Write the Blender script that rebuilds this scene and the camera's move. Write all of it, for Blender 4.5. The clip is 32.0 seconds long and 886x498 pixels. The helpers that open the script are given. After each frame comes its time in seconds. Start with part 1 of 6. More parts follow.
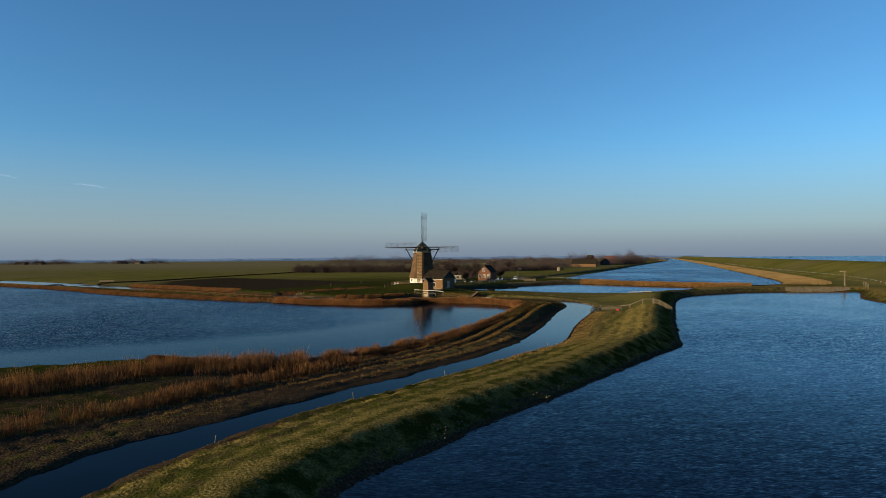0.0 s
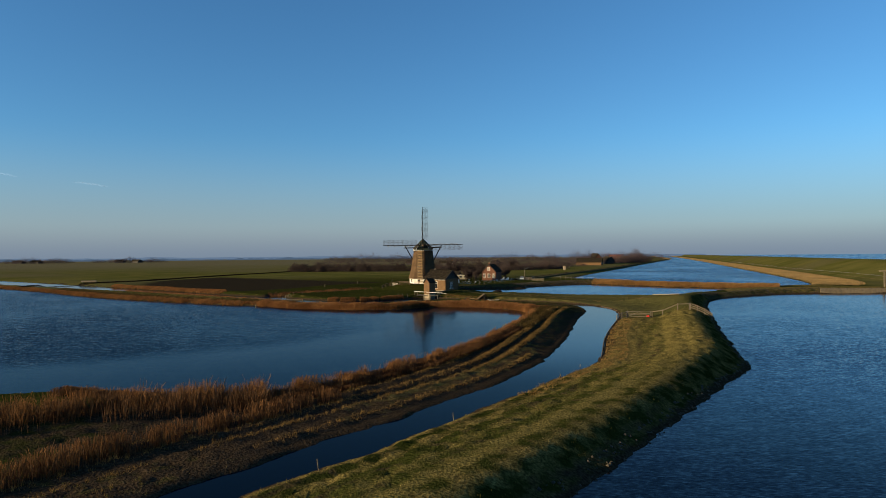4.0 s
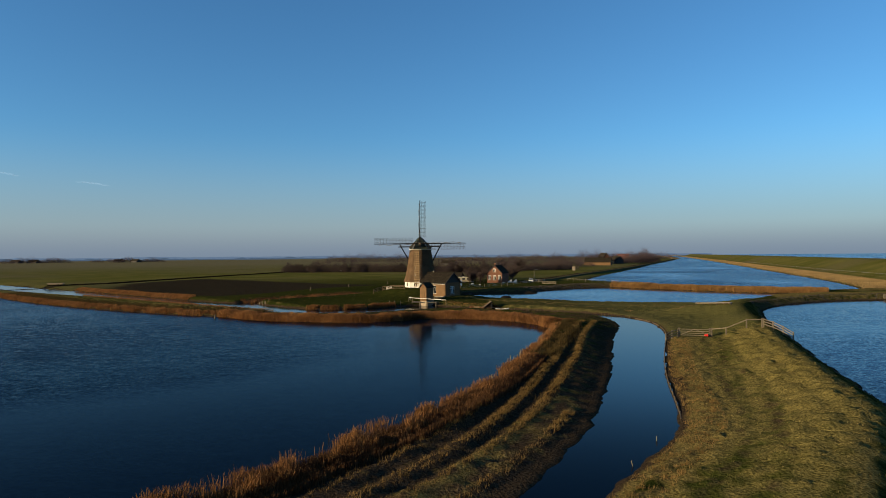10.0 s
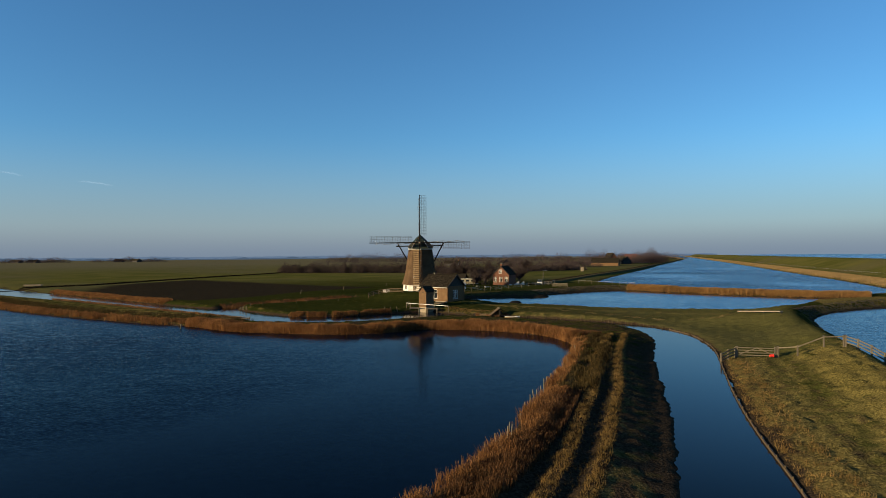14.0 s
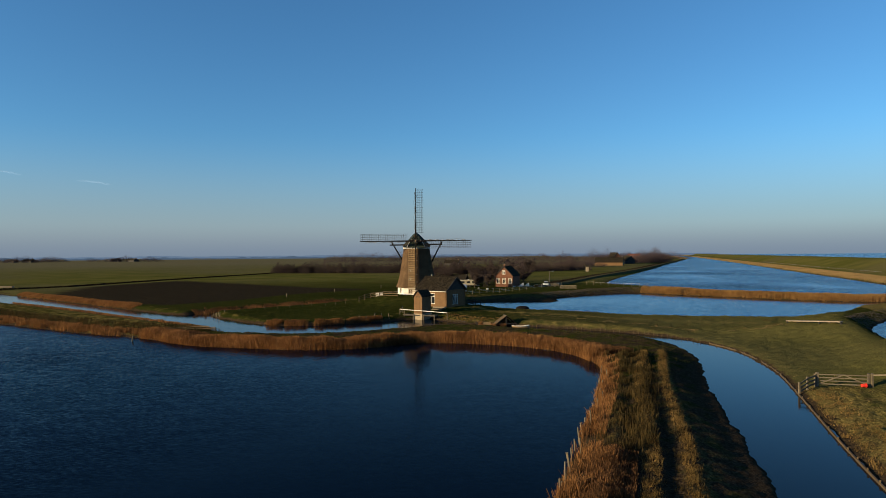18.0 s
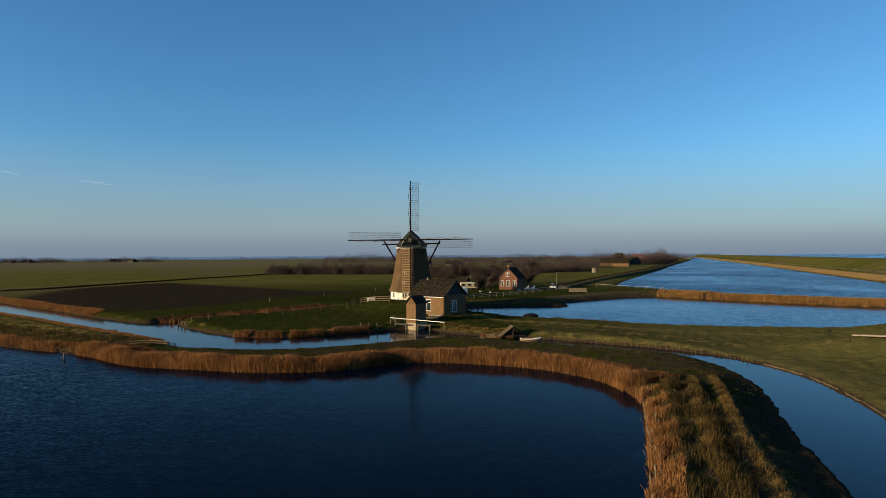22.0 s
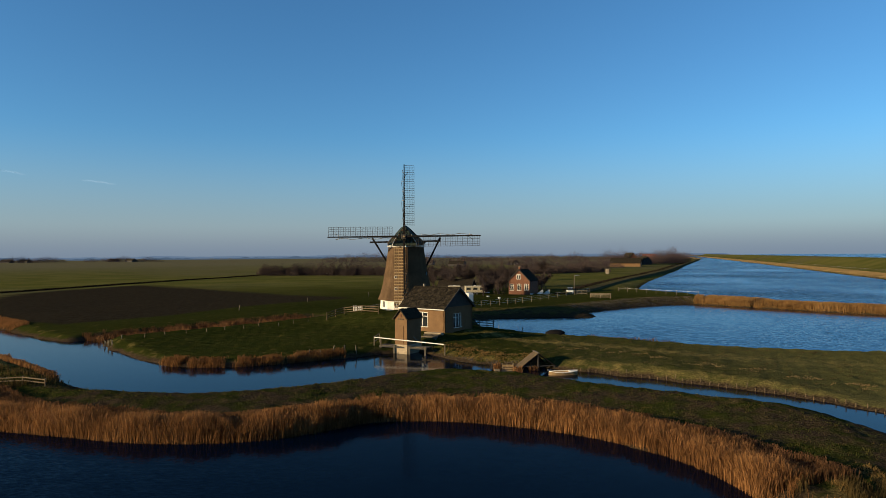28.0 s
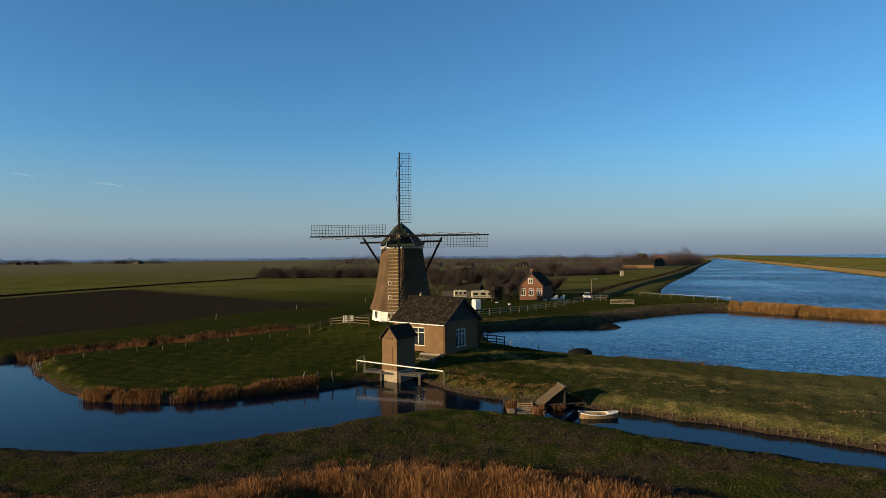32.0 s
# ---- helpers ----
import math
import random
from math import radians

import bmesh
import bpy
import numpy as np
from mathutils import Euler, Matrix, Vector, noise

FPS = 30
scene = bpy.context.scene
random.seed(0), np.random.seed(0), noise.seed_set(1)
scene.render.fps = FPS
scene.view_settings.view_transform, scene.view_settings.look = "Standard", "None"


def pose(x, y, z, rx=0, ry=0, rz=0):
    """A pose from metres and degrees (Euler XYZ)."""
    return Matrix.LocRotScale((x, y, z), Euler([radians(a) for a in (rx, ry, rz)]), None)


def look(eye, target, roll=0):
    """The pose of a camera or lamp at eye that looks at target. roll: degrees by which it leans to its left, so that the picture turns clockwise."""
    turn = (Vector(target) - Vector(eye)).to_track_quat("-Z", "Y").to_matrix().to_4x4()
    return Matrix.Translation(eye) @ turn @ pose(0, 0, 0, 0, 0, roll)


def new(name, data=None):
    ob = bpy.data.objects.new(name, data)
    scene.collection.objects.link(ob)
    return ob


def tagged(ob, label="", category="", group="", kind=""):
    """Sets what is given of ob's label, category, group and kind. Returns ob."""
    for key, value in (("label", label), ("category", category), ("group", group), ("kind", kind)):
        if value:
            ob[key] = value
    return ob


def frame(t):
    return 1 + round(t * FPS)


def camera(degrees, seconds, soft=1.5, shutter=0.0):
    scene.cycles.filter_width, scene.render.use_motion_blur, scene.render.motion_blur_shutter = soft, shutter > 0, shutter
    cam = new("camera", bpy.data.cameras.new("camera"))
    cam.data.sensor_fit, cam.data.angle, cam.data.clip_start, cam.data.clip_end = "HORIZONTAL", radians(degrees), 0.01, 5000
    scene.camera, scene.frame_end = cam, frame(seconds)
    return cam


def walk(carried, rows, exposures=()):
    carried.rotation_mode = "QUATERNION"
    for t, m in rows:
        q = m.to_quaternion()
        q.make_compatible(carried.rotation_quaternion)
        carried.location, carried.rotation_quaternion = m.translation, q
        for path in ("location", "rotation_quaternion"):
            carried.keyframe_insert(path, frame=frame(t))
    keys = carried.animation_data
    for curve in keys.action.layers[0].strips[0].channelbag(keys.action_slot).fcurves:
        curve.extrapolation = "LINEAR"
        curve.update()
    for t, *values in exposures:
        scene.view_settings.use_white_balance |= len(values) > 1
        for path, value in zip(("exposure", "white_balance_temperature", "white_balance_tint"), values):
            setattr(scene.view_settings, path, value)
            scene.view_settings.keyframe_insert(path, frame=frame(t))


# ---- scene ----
# ---------------------------------------------------------------- camera
cam = camera(69.2, 32.0, soft=0.6)
PATH = [
    (0, (4.422, -200.514, 10.437), (4.443, -198.514, 10.463), -0.4),
    (3, (4.15, -189.109, 10.441), (4.168, -187.109, 10.463), -0.45),
    (6, (4.35, -176.974, 10.45), (4.367, -174.974, 10.471), -0.42),
    (9, (5.048, -165.492, 10.57), (5.057, -163.492, 10.590), -0.45),
    (12, (5.45, -154.216, 10.598), (5.453, -152.216, 10.618), -0.42),
    (14, (5.53, -146.613, 10.635), (5.527, -144.613, 10.655), -0.4),
    (17, (5.707, -135.971, 10.677), (5.704, -133.971, 10.696), -0.4),
    (19, (5.979, -128.907, 10.70), (5.975, -126.907, 10.718), -0.4),
    (22, (6.52, -118.517, 10.68), (6.511, -116.517, 10.700), -0.38),
    (25, (6.85, -107.69, 10.711), (6.833, -105.691, 10.73), -0.4),
    (28, (6.85, -96.463, 10.76), (6.829, -94.463, 10.779), -0.38),
    (30, (7.25, -89.466, 10.83), (7.215, -87.466, 10.850), -0.42),
    (32, (7.507, -82.39, 10.923), (7.461, -80.39, 10.946), -0.48),
]
walk(cam, [(t, look(eye, target, roll)) for t, eye, target, roll in PATH],
     exposures=[(0.0, 0.93, 6050, 4), (32.0, 0.93, 6050, 4)])

# ---------------------------------------------------------------- light
SUN_WAY = Vector((-0.91, -0.415, 0.0)).normalized()      # towards the sun, on the ground
SUN_UP = radians(12.5)
to_sun = SUN_WAY * math.cos(SUN_UP) + Vector((0, 0, math.sin(SUN_UP)))
world = bpy.data.worlds.new("world")
scene.world = world
world.use_nodes = True
wn = world.node_tree
sky = wn.nodes.new("ShaderNodeTexSky")
sky.sky_type = "NISHITA"
sky.sun_disc = False
sky.sun_elevation = SUN_UP
sky.sun_rotation = math.atan2(to_sun.x, to_sun.y)
sky.altitude = 0
sky.air_density = 1.0
sky.dust_density = 0.2
sky.ozone_density = 5.0
# thin grey-mauve winter haze low over the whole horizon
wtc = wn.nodes.new("ShaderNodeTexCoord")
wsep = wn.nodes.new("ShaderNodeSeparateXYZ")
wmr = wn.nodes.new("ShaderNodeMapRange")
wmr.interpolation_type = "SMOOTHSTEP"
wmr.inputs[1].default_value, wmr.inputs[2].default_value = -0.01, 0.19
wmr.inputs[3].default_value, wmr.inputs[4].default_value = 0.85, 0.0
wmix = wn.nodes.new("ShaderNodeMix")
wmix.data_type = "RGBA"
wmix.inputs[7].default_value = (2.02, 2.13, 2.38, 1)
wn.links.new(wtc.outputs["Generated"], wsep.inputs[0])
wn.links.new(wsep.outputs["Z"], wmr.inputs[0])
wn.links.new(wmr.outputs[0], wmix.inputs[0])
wtint = wn.nodes.new("ShaderNodeMix")
wtint.data_type, wtint.blend_type = "RGBA", "MULTIPLY"
wtint.inputs[0].default_value = 1.0
wtint.inputs[7].default_value = (0.87, 0.975, 0.965, 1)
wn.links.new(sky.outputs[0], wtint.inputs[6])
wn.links.new(wtint.outputs[2], wmix.inputs[6])
wlow = wn.nodes.new("ShaderNodeMapRange")
wlow.interpolation_type = "SMOOTHSTEP"
wlow.inputs[1].default_value, wlow.inputs[2].default_value = -0.005, 0.050
wlow.inputs[3].default_value, wlow.inputs[4].default_value = 0.80, 0.0
wband = wn.nodes.new("ShaderNodeMix")
wband.data_type = "RGBA"
wband.inputs[7].default_value = (1.18, 1.46, 1.98, 1)
wn.links.new(wsep.outputs["Z"], wlow.inputs[0])
wn.links.new(wlow.outputs[0], wband.inputs[0])
wn.links.new(wmix.outputs[2], wband.inputs[6])
wn.links.new(wband.outputs[2], wn.nodes["Background"].inputs[0])
wn.nodes["Background"].inputs[1].default_value = 0.082
sun_data = bpy.data.lights.new("sun", "SUN")
sun_data.energy = 5.0
sun_data.angle = radians(0.6)
sun_data.color = (1.0, 0.71, 0.40)
sun = new("sun", sun_data)
sun.matrix_world = look(to_sun * 300, (0, 0, 0))

# ---------------------------------------------------------------- materials
rng = np.random.default_rng(7)


def mat(name, c1, c2, rough=0.85, scale=2.0, fine=25.0, bump=0.3, dist=0.02, metal=0.0, rand=0.0, spec=0.3):
    """Two colours mixed by coarse noise, darkened and lightened by fine noise, with relief."""
    m = bpy.data.materials.new(name)
    m.use_nodes = True
    n, l = m.node_tree.nodes, m.node_tree.links
    b = n["Principled BSDF"]
    tc = n.new("ShaderNodeTexCoord")
    a = n.new("ShaderNodeTexNoise")
    a.inputs["Scale"].default_value, a.inputs["Detail"].default_value = scale, 4
    f = n.new("ShaderNodeTexNoise")
    f.inputs["Scale"].default_value, f.inputs["Detail"].default_value = fine, 3
    l.new(tc.outputs["Object"], a.inputs["Vector"])
    l.new(tc.outputs["Object"], f.inputs["Vector"])
    ramp = n.new("ShaderNodeMapRange")
    ramp.inputs[1].default_value, ramp.inputs[2].default_value = 0.35, 0.65
    l.new(a.outputs["Fac"], ramp.inputs[0])
    mix = n.new("ShaderNodeMix")
    mix.data_type = "RGBA"
    l.new(ramp.outputs[0], mix.inputs[0])
    mix.inputs[6].default_value, mix.inputs[7].default_value = (*c1, 1), (*c2, 1)
    fr = n.new("ShaderNodeMapRange")
    fr.inputs[1].default_value, fr.inputs[2].default_value = 0.25, 0.75
    fr.inputs[3].default_value, fr.inputs[4].default_value = 0.72, 1.28
    l.new(f.outputs["Fac"], fr.inputs[0])
    hsv = n.new("ShaderNodeHueSaturation")
    l.new(mix.outputs[2], hsv.inputs["Color"])
    if rand:
        oi = n.new("ShaderNodeObjectInfo")
        gi = n.new("ShaderNodeNewGeometry")
        ad = n.new("ShaderNodeMath")
        ad.operation = "ADD"
        l.new(oi.outputs["Random"], ad.inputs[0])
        l.new(gi.outputs["Random Per Island"], ad.inputs[1])
        mr = n.new("ShaderNodeMapRange")
        mr.inputs[2].default_value = 2.0
        mr.inputs[3].default_value, mr.inputs[4].default_value = 1 - rand, 1 + rand
        l.new(ad.outputs[0], mr.inputs[0])
        mu = n.new("ShaderNodeMath")
        mu.operation = "MULTIPLY"
        l.new(mr.outputs[0], mu.inputs[0])
        l.new(fr.outputs[0], mu.inputs[1])
        l.new(mu.outputs[0], hsv.inputs["Value"])
    else:
        l.new(fr.outputs[0], hsv.inputs["Value"])
    l.new(hsv.outputs[0], b.inputs["Base Color"])
    b.inputs["Roughness"].default_value, b.inputs["Metallic"].default_value = rough, metal
    b.inputs["Specular IOR Level"].default_value = spec
    bp = n.new("ShaderNodeBump")
    bp.inputs["Strength"].default_value, bp.inputs["Distance"].default_value = bump, dist
    l.new(f.outputs["Fac"], bp.inputs["Height"])
    l.new(bp.outputs[0], b.inputs["Normal"])
    return m


def glass_mat(name):
    m = bpy.data.materials.new(name)
    m.use_nodes = True
    b = m.node_tree.nodes["Principled BSDF"]
    b.inputs["Base Color"].default_value = (0.015, 0.018, 0.02, 1)
    b.inputs["Roughness"].default_value = 0.04
    b.inputs["Specular IOR Level"].default_value = 0.6
    return m


def water_mat():
    """Dark clear water with wind ripples and calmer lanes."""
    m = bpy.data.materials.new("water")
    m.use_nodes = True
    n, l = m.node_tree.nodes, m.node_tree.links
    b = n["Principled BSDF"]
    b.inputs["Base Color"].default_value = (0.0006, 0.0027, 0.0088, 1)
    b.inputs["Roughness"].default_value = 0.06
    geo = n.new("ShaderNodeNewGeometry")
    mp = n.new("ShaderNodeMapping")
    mp.inputs["Scale"].default_value = (0.55, 1.5, 1)
    mp.inputs["Rotation"].default_value = (0, 0, radians(12))
    l.new(geo.outputs["Position"], mp.inputs[0])
    r1 = n.new("ShaderNodeTexNoise")
    r1.inputs["Scale"].default_value, r1.inputs["Detail"].default_value = 5.6, 3
    r1.inputs["Distortion"].default_value = 0.4
    l.new(mp.outputs[0], r1.inputs["Vector"])
    r2 = n.new("ShaderNodeTexNoise")
    r2.inputs["Scale"].default_value, r2.inputs["Detail"].default_value = 1.1, 2
    l.new(mp.outputs[0], r2.inputs["Vector"])
    calm = n.new("ShaderNodeTexNoise")
    calm.inputs["Scale"].default_value, calm.inputs["Detail"].default_value = 0.022, 3
    l.new(geo.outputs["Position"], calm.inputs["Vector"])
    wind = n.new("ShaderNodeAttribute")
    wind.attribute_name = "wind"
    mr = n.new("ShaderNodeMapRange")
    mr.inputs[1].default_value, mr.inputs[2].default_value = 0.35, 0.65
    mr.inputs[3].default_value, mr.inputs[4].default_value = 0.45, 1.0
    l.new(calm.outputs["Fac"], mr.inputs[0])
    mu = n.new("ShaderNodeMath")
    mu.operation = "MULTIPLY"
    l.new(mr.outputs[0], mu.inputs[0])
    l.new(wind.outputs["Fac"], mu.inputs[1])

    def vmath(op, a, c):
        x = n.new("ShaderNodeVectorMath")
        x.operation = op
        for i, v in ((0, a), (1, c)):
            if isinstance(v, tuple):
                x.inputs[i].default_value = v
            elif v is not None:
                l.new(v, x.inputs[i])
        return x.outputs[0]

    # wavelets tilt the surface about its upright normal
    tilt = vmath("ADD", vmath("MULTIPLY", vmath("SUBTRACT", r1.outputs["Color"], (0.5, 0.5, 0.5)), (1.05, 1.05, 0.0)),
                 vmath("MULTIPLY", vmath("SUBTRACT", r2.outputs["Color"], (0.5, 0.5, 0.5)), (0.30, 0.30, 0.0)))
    tilt = vmath("ADD", tilt, (0.0, -0.16, 0.0))     # steady tilt south, added so the ripples mirror higher, bluer sky
    spread = n.new("ShaderNodeVectorMath")
    spread.operation = "SCALE"
    l.new(tilt, spread.inputs[0])
    l.new(mu.outputs[0], spread.inputs["Scale"])
    facet = vmath("NORMALIZE", vmath("ADD", spread.outputs[0], (0.0, 0.0, 1.0)), None)
    rgh = n.new("ShaderNodeMapRange")
    rgh.inputs[3].default_value, rgh.inputs[4].default_value = 0.10, 0.12
    l.new(mu.outputs[0], rgh.inputs[0])
    l.new(rgh.outputs[0], b.inputs["Roughness"])
    ior = n.new("ShaderNodeMapRange")
    ior.inputs[3].default_value, ior.inputs[4].default_value = 1.05, 1.36
    sheen = n.new("ShaderNodeAttribute")
    sheen.attribute_name = "sheen"
    l.new(sheen.outputs["Fac"], ior.inputs[0])
    l.new(ior.outputs[0], b.inputs["IOR"])
    l.new(facet, b.inputs["Normal"])
    return m


def ground_mat():
    """Winter grass, straw, muddy and shade-darkened ground and ploughed soil, mixed by masks on the ground sheet."""
    m = bpy.data.materials.new("ground")
    m.use_nodes = True
    n, l = m.node_tree.nodes, m.node_tree.links
    b = n["Principled BSDF"]
    b.inputs["Roughness"].default_value = 0.95
    b.inputs["Specular IOR Level"].default_value = 0.0
    geo = n.new("ShaderNodeNewGeometry")

    def nz(scale, detail=4, sx=1.0, rot=0.0):
        t = n.new("ShaderNodeTexNoise")
        t.inputs["Scale"].default_value, t.inputs["Detail"].default_value = scale, detail
        if sx != 1.0:
            mp = n.new("ShaderNodeMapping")
            mp.inputs["Scale"].default_value = (sx, 1, 1)
            mp.inputs["Rotation"].default_value = (0, 0, rot)
            l.new(geo.outputs["Position"], mp.inputs[0])
            l.new(mp.outputs[0], t.inputs["Vector"])
        else:
            l.new(geo.outputs["Position"], t.inputs["Vector"])
        return t.outputs["Fac"]

    def remap(v, a, c, lo=0.0, hi=1.0):
        r = n.new("ShaderNodeMapRange")
        for i, x in zip((1, 2, 3, 4), (a, c, lo, hi)):
            r.inputs[i].default_value = x
        l.new(v, r.inputs[0])
        return r.outputs[0]

    def mix(fac, a, c):
        x = n.new("ShaderNodeMix")
        x.data_type = "RGBA"
        l.new(fac, x.inputs[0])
        for i, v in ((6, a), (7, c)):
            if isinstance(v, tuple):
                x.inputs[i].default_value = (*v, 1)
            else:
                l.new(v, x.inputs[i])
        return x.outputs[2]

    def attr(name):
        a = n.new("ShaderNodeAttribute")
        a.attribute_name = name
        return a.outputs["Fac"]

    def math2(op, a, c):
        x = n.new("ShaderNodeMath")
        x.operation = op
        for i, v in ((0, a), (1, c)):
            if isinstance(v, float):
                x.inputs[i].default_value = v
            else:
                l.new(v, x.inputs[i])
        return x.outputs[0]

    fine, mid, big = nz(7.0, 5), nz(0.9, 4), nz(0.05, 3)
    grass = mix(remap(big, 0.38, 0.62), (0.017, 0.022, 0.0045), (0.025, 0.029, 0.0065))
    grass = mix(remap(mid, 0.4, 0.75), grass, (0.030, 0.031, 0.0075))
    straw = mix(remap(fine, 0.3, 0.7), (0.078, 0.060, 0.018), (0.178, 0.136, 0.042))
    dryness = math2("ADD", attr("dry"), remap(mid, 0.3, 0.7, -0.35, 0.35))
    col = mix(remap(dryness, 0.25, 0.75), grass, straw)
    # farther grass is lighter: sun caught by its blades is put into the colour
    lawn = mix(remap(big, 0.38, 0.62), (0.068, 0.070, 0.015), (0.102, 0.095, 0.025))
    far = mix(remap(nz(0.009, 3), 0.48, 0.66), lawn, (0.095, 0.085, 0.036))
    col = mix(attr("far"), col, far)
    # pale far fields, with some haze put into the colour as distance grows
    col = mix(attr("stubble_haze"), col, (0.120, 0.107, 0.062))
    soil = mix(remap(nz(0.6, 4, 6.0, 0.35), 0.35, 0.65), (0.017, 0.014, 0.009), (0.029, 0.024, 0.015))
    col = mix(attr("plough"), col, soil)
    mud_shade = mix(remap(fine, 0.3, 0.7), (0.022, 0.016, 0.010), (0.048, 0.035, 0.021))
    col = mix(remap(math2("ADD", attr("mud_shade"), remap(mid, 0.3, 0.7, -0.25, 0.25)), 0.3, 0.7), col, mud_shade)
    hsv = n.new("ShaderNodeHueSaturation")
    l.new(col, hsv.inputs["Color"])
    l.new(remap(fine, 0.25, 0.75, 0.6, 1.4), hsv.inputs["Value"])
    l.new(hsv.outputs[0], b.inputs["Base Color"])
    bp = n.new("ShaderNodeBump")
    bp.inputs["Strength"].default_value, bp.inputs["Distance"].default_value = 0.8, 0.12
    l.new(fine, bp.inputs["Height"])
    l.new(bp.outputs[0], b.inputs["Normal"])
    return m


M_WATER, M_GROUND = water_mat(), ground_mat()
M_THATCH = mat("thatch", (0.068, 0.045, 0.026), (0.094, 0.062, 0.035), 0.95, 0.8, 9, 0.9, 0.06, spec=0.0)
M_CAPGREEN = mat("cap_boards", (0.012, 0.022, 0.016), (0.02, 0.03, 0.02), 0.7, 1.5, 14, 0.3)
M_WHITE = mat("white_paint", (0.62, 0.60, 0.55), (0.50, 0.48, 0.42), 0.6, 1.2, 12, 0.2)
M_DARKWOOD = mat("dark_wood", (0.02, 0.019, 0.017), (0.035, 0.032, 0.028), 0.8, 2, 20, 0.3)
M_TARSHADE = mat("tarred_shaded_wood", (0.007, 0.007, 0.007), (0.013, 0.012, 0.011), 0.8, 2, 20, 0.3, spec=0.05)
M_DITCHDARK = mat("ditch_dark", (0.012, 0.010, 0.007), (0.020, 0.016, 0.011), 0.95, 0.3, 2.0, 0.0, rand=0.3, spec=0.0)
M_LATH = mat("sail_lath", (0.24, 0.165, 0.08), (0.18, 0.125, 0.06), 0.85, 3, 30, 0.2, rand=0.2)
M_CANVAS = mat("sail_canvas", (0.55, 0.52, 0.46), (0.4, 0.37, 0.32), 0.9, 4, 30, 0.3)
M_EDGE = mat("wet_timber", (0.085, 0.059, 0.029), (0.050, 0.036, 0.019), 0.85, 2, 24, 0.4, rand=0.25)
M_GREYWOOD = mat("grey_wood", (0.125, 0.102, 0.066), (0.080, 0.067, 0.045), 0.85, 2, 24, 0.4, rand=0.25)
M_BRICK = mat("buff_brick", (0.102, 0.058, 0.025), (0.130, 0.076, 0.033), 0.9, 1.0, 30, 0.4)
M_REDBRICK = mat("red_brick", (0.125, 0.054, 0.028), (0.092, 0.041, 0.022), 0.9, 1.0, 20, 0.4)
M_TILE = mat("dark_tile", (0.010, 0.009, 0.008), (0.034, 0.028, 0.018), 0.95, 4.5, 22, 0.5, rand=0.85, spec=0.02)
# distant twigs are paler and purpler, a little haze put into the colour
M_TWIGHAZE = mat("hazed_twigs", (0.052, 0.040, 0.042), (0.066, 0.049, 0.048), 0.95, 0.02, 0.3, 0.0, rand=0.35, spec=0.0)
M_LATHSHADE = mat("shaded_lath", (0.020, 0.017, 0.014), (0.034, 0.028, 0.022), 0.85, 3, 30, 0.2, rand=0.2)
M_PALEREED = mat("pale_reed", (0.24, 0.165, 0.07), (0.16, 0.115, 0.05), 0.9, 0.1, 1.0, 0.0, rand=0.3, spec=0.1)
M_GOLDREED = mat("golden_reed", (0.265, 0.155, 0.058), (0.185, 0.106, 0.040), 0.9, 0.1, 1.0, 0.0, rand=0.3, spec=0.0)
M_BANKGRASS = mat("bank_grass", (0.172, 0.134, 0.042), (0.102, 0.085, 0.026), 0.9, 0.25, 1.5, 0.0, rand=0.3, spec=0.0)
M_BROWN = mat("dead_grass", (0.076, 0.054, 0.021), (0.046, 0.034, 0.013), 0.9, 0.25, 1.5, 0.0, rand=0.4, spec=0.0)
M_CREAM = mat("cream_panels", (0.36, 0.32, 0.22), (0.28, 0.25, 0.17), 0.6, 2, 10, 0.1)
M_REDTILE = mat("red_tile", (0.115, 0.038, 0.03), (0.08, 0.033, 0.026), 0.8, 1.0, 9, 0.3)
M_GLASS = glass_mat("window_glass")
M_CONCRETE = mat("pale_concrete", (0.28, 0.225, 0.15), (0.20, 0.165, 0.11), 0.9, 1.5, 12, 0.4)
M_STONE = mat("bank_stone", (0.026, 0.022, 0.015), (0.055, 0.045, 0.030), 0.9, 1.5, 8, 0.5, rand=0.35)
M_REED = mat("dry_reed", (0.215, 0.109, 0.041), (0.13, 0.064, 0.025), 0.9, 0.35, 2.0, 0.0, rand=0.35, spec=0.0)
M_REEDDARK = mat("brown_reed", (0.118, 0.062, 0.028), (0.070, 0.038, 0.018), 0.9, 0.35, 2.0, 0.0, rand=0.35, spec=0.0)
M_GRASS = mat("grass_blades", (0.034, 0.044, 0.009), (0.07, 0.062, 0.018), 0.9, 0.25, 1.5, 0.0, rand=0.35, spec=0.0)
M_STRAW = mat("straw_blades", (0.225, 0.145, 0.048), (0.125, 0.082, 0.027), 0.9, 0.25, 1.5, 0.0, rand=0.35, spec=0.0)
M_TWIG = mat("bare_twigs", (0.040, 0.031, 0.028), (0.058, 0.044, 0.038), 0.95, 0.08, 1.0, 0.0, rand=0.35, spec=0.0)


def backlit(m, share_of=0.35):
    """Lets some light through thin stems and blades."""
    n, l = m.node_tree.nodes, m.node_tree.links
    b, out = n["Principled BSDF"], n["Material Output"]
    tr, mx = n.new("ShaderNodeBsdfTranslucent"), n.new("ShaderNodeMixShader")
    l.new(b.inputs["Base Color"].links[0].from_socket, tr.inputs["Color"])
    mx.inputs[0].default_value = share_of
    l.new(b.outputs[0], mx.inputs[1])
    l.new(tr.outputs[0], mx.inputs[2])
    l.new(mx.outputs[0], out.inputs["Surface"])


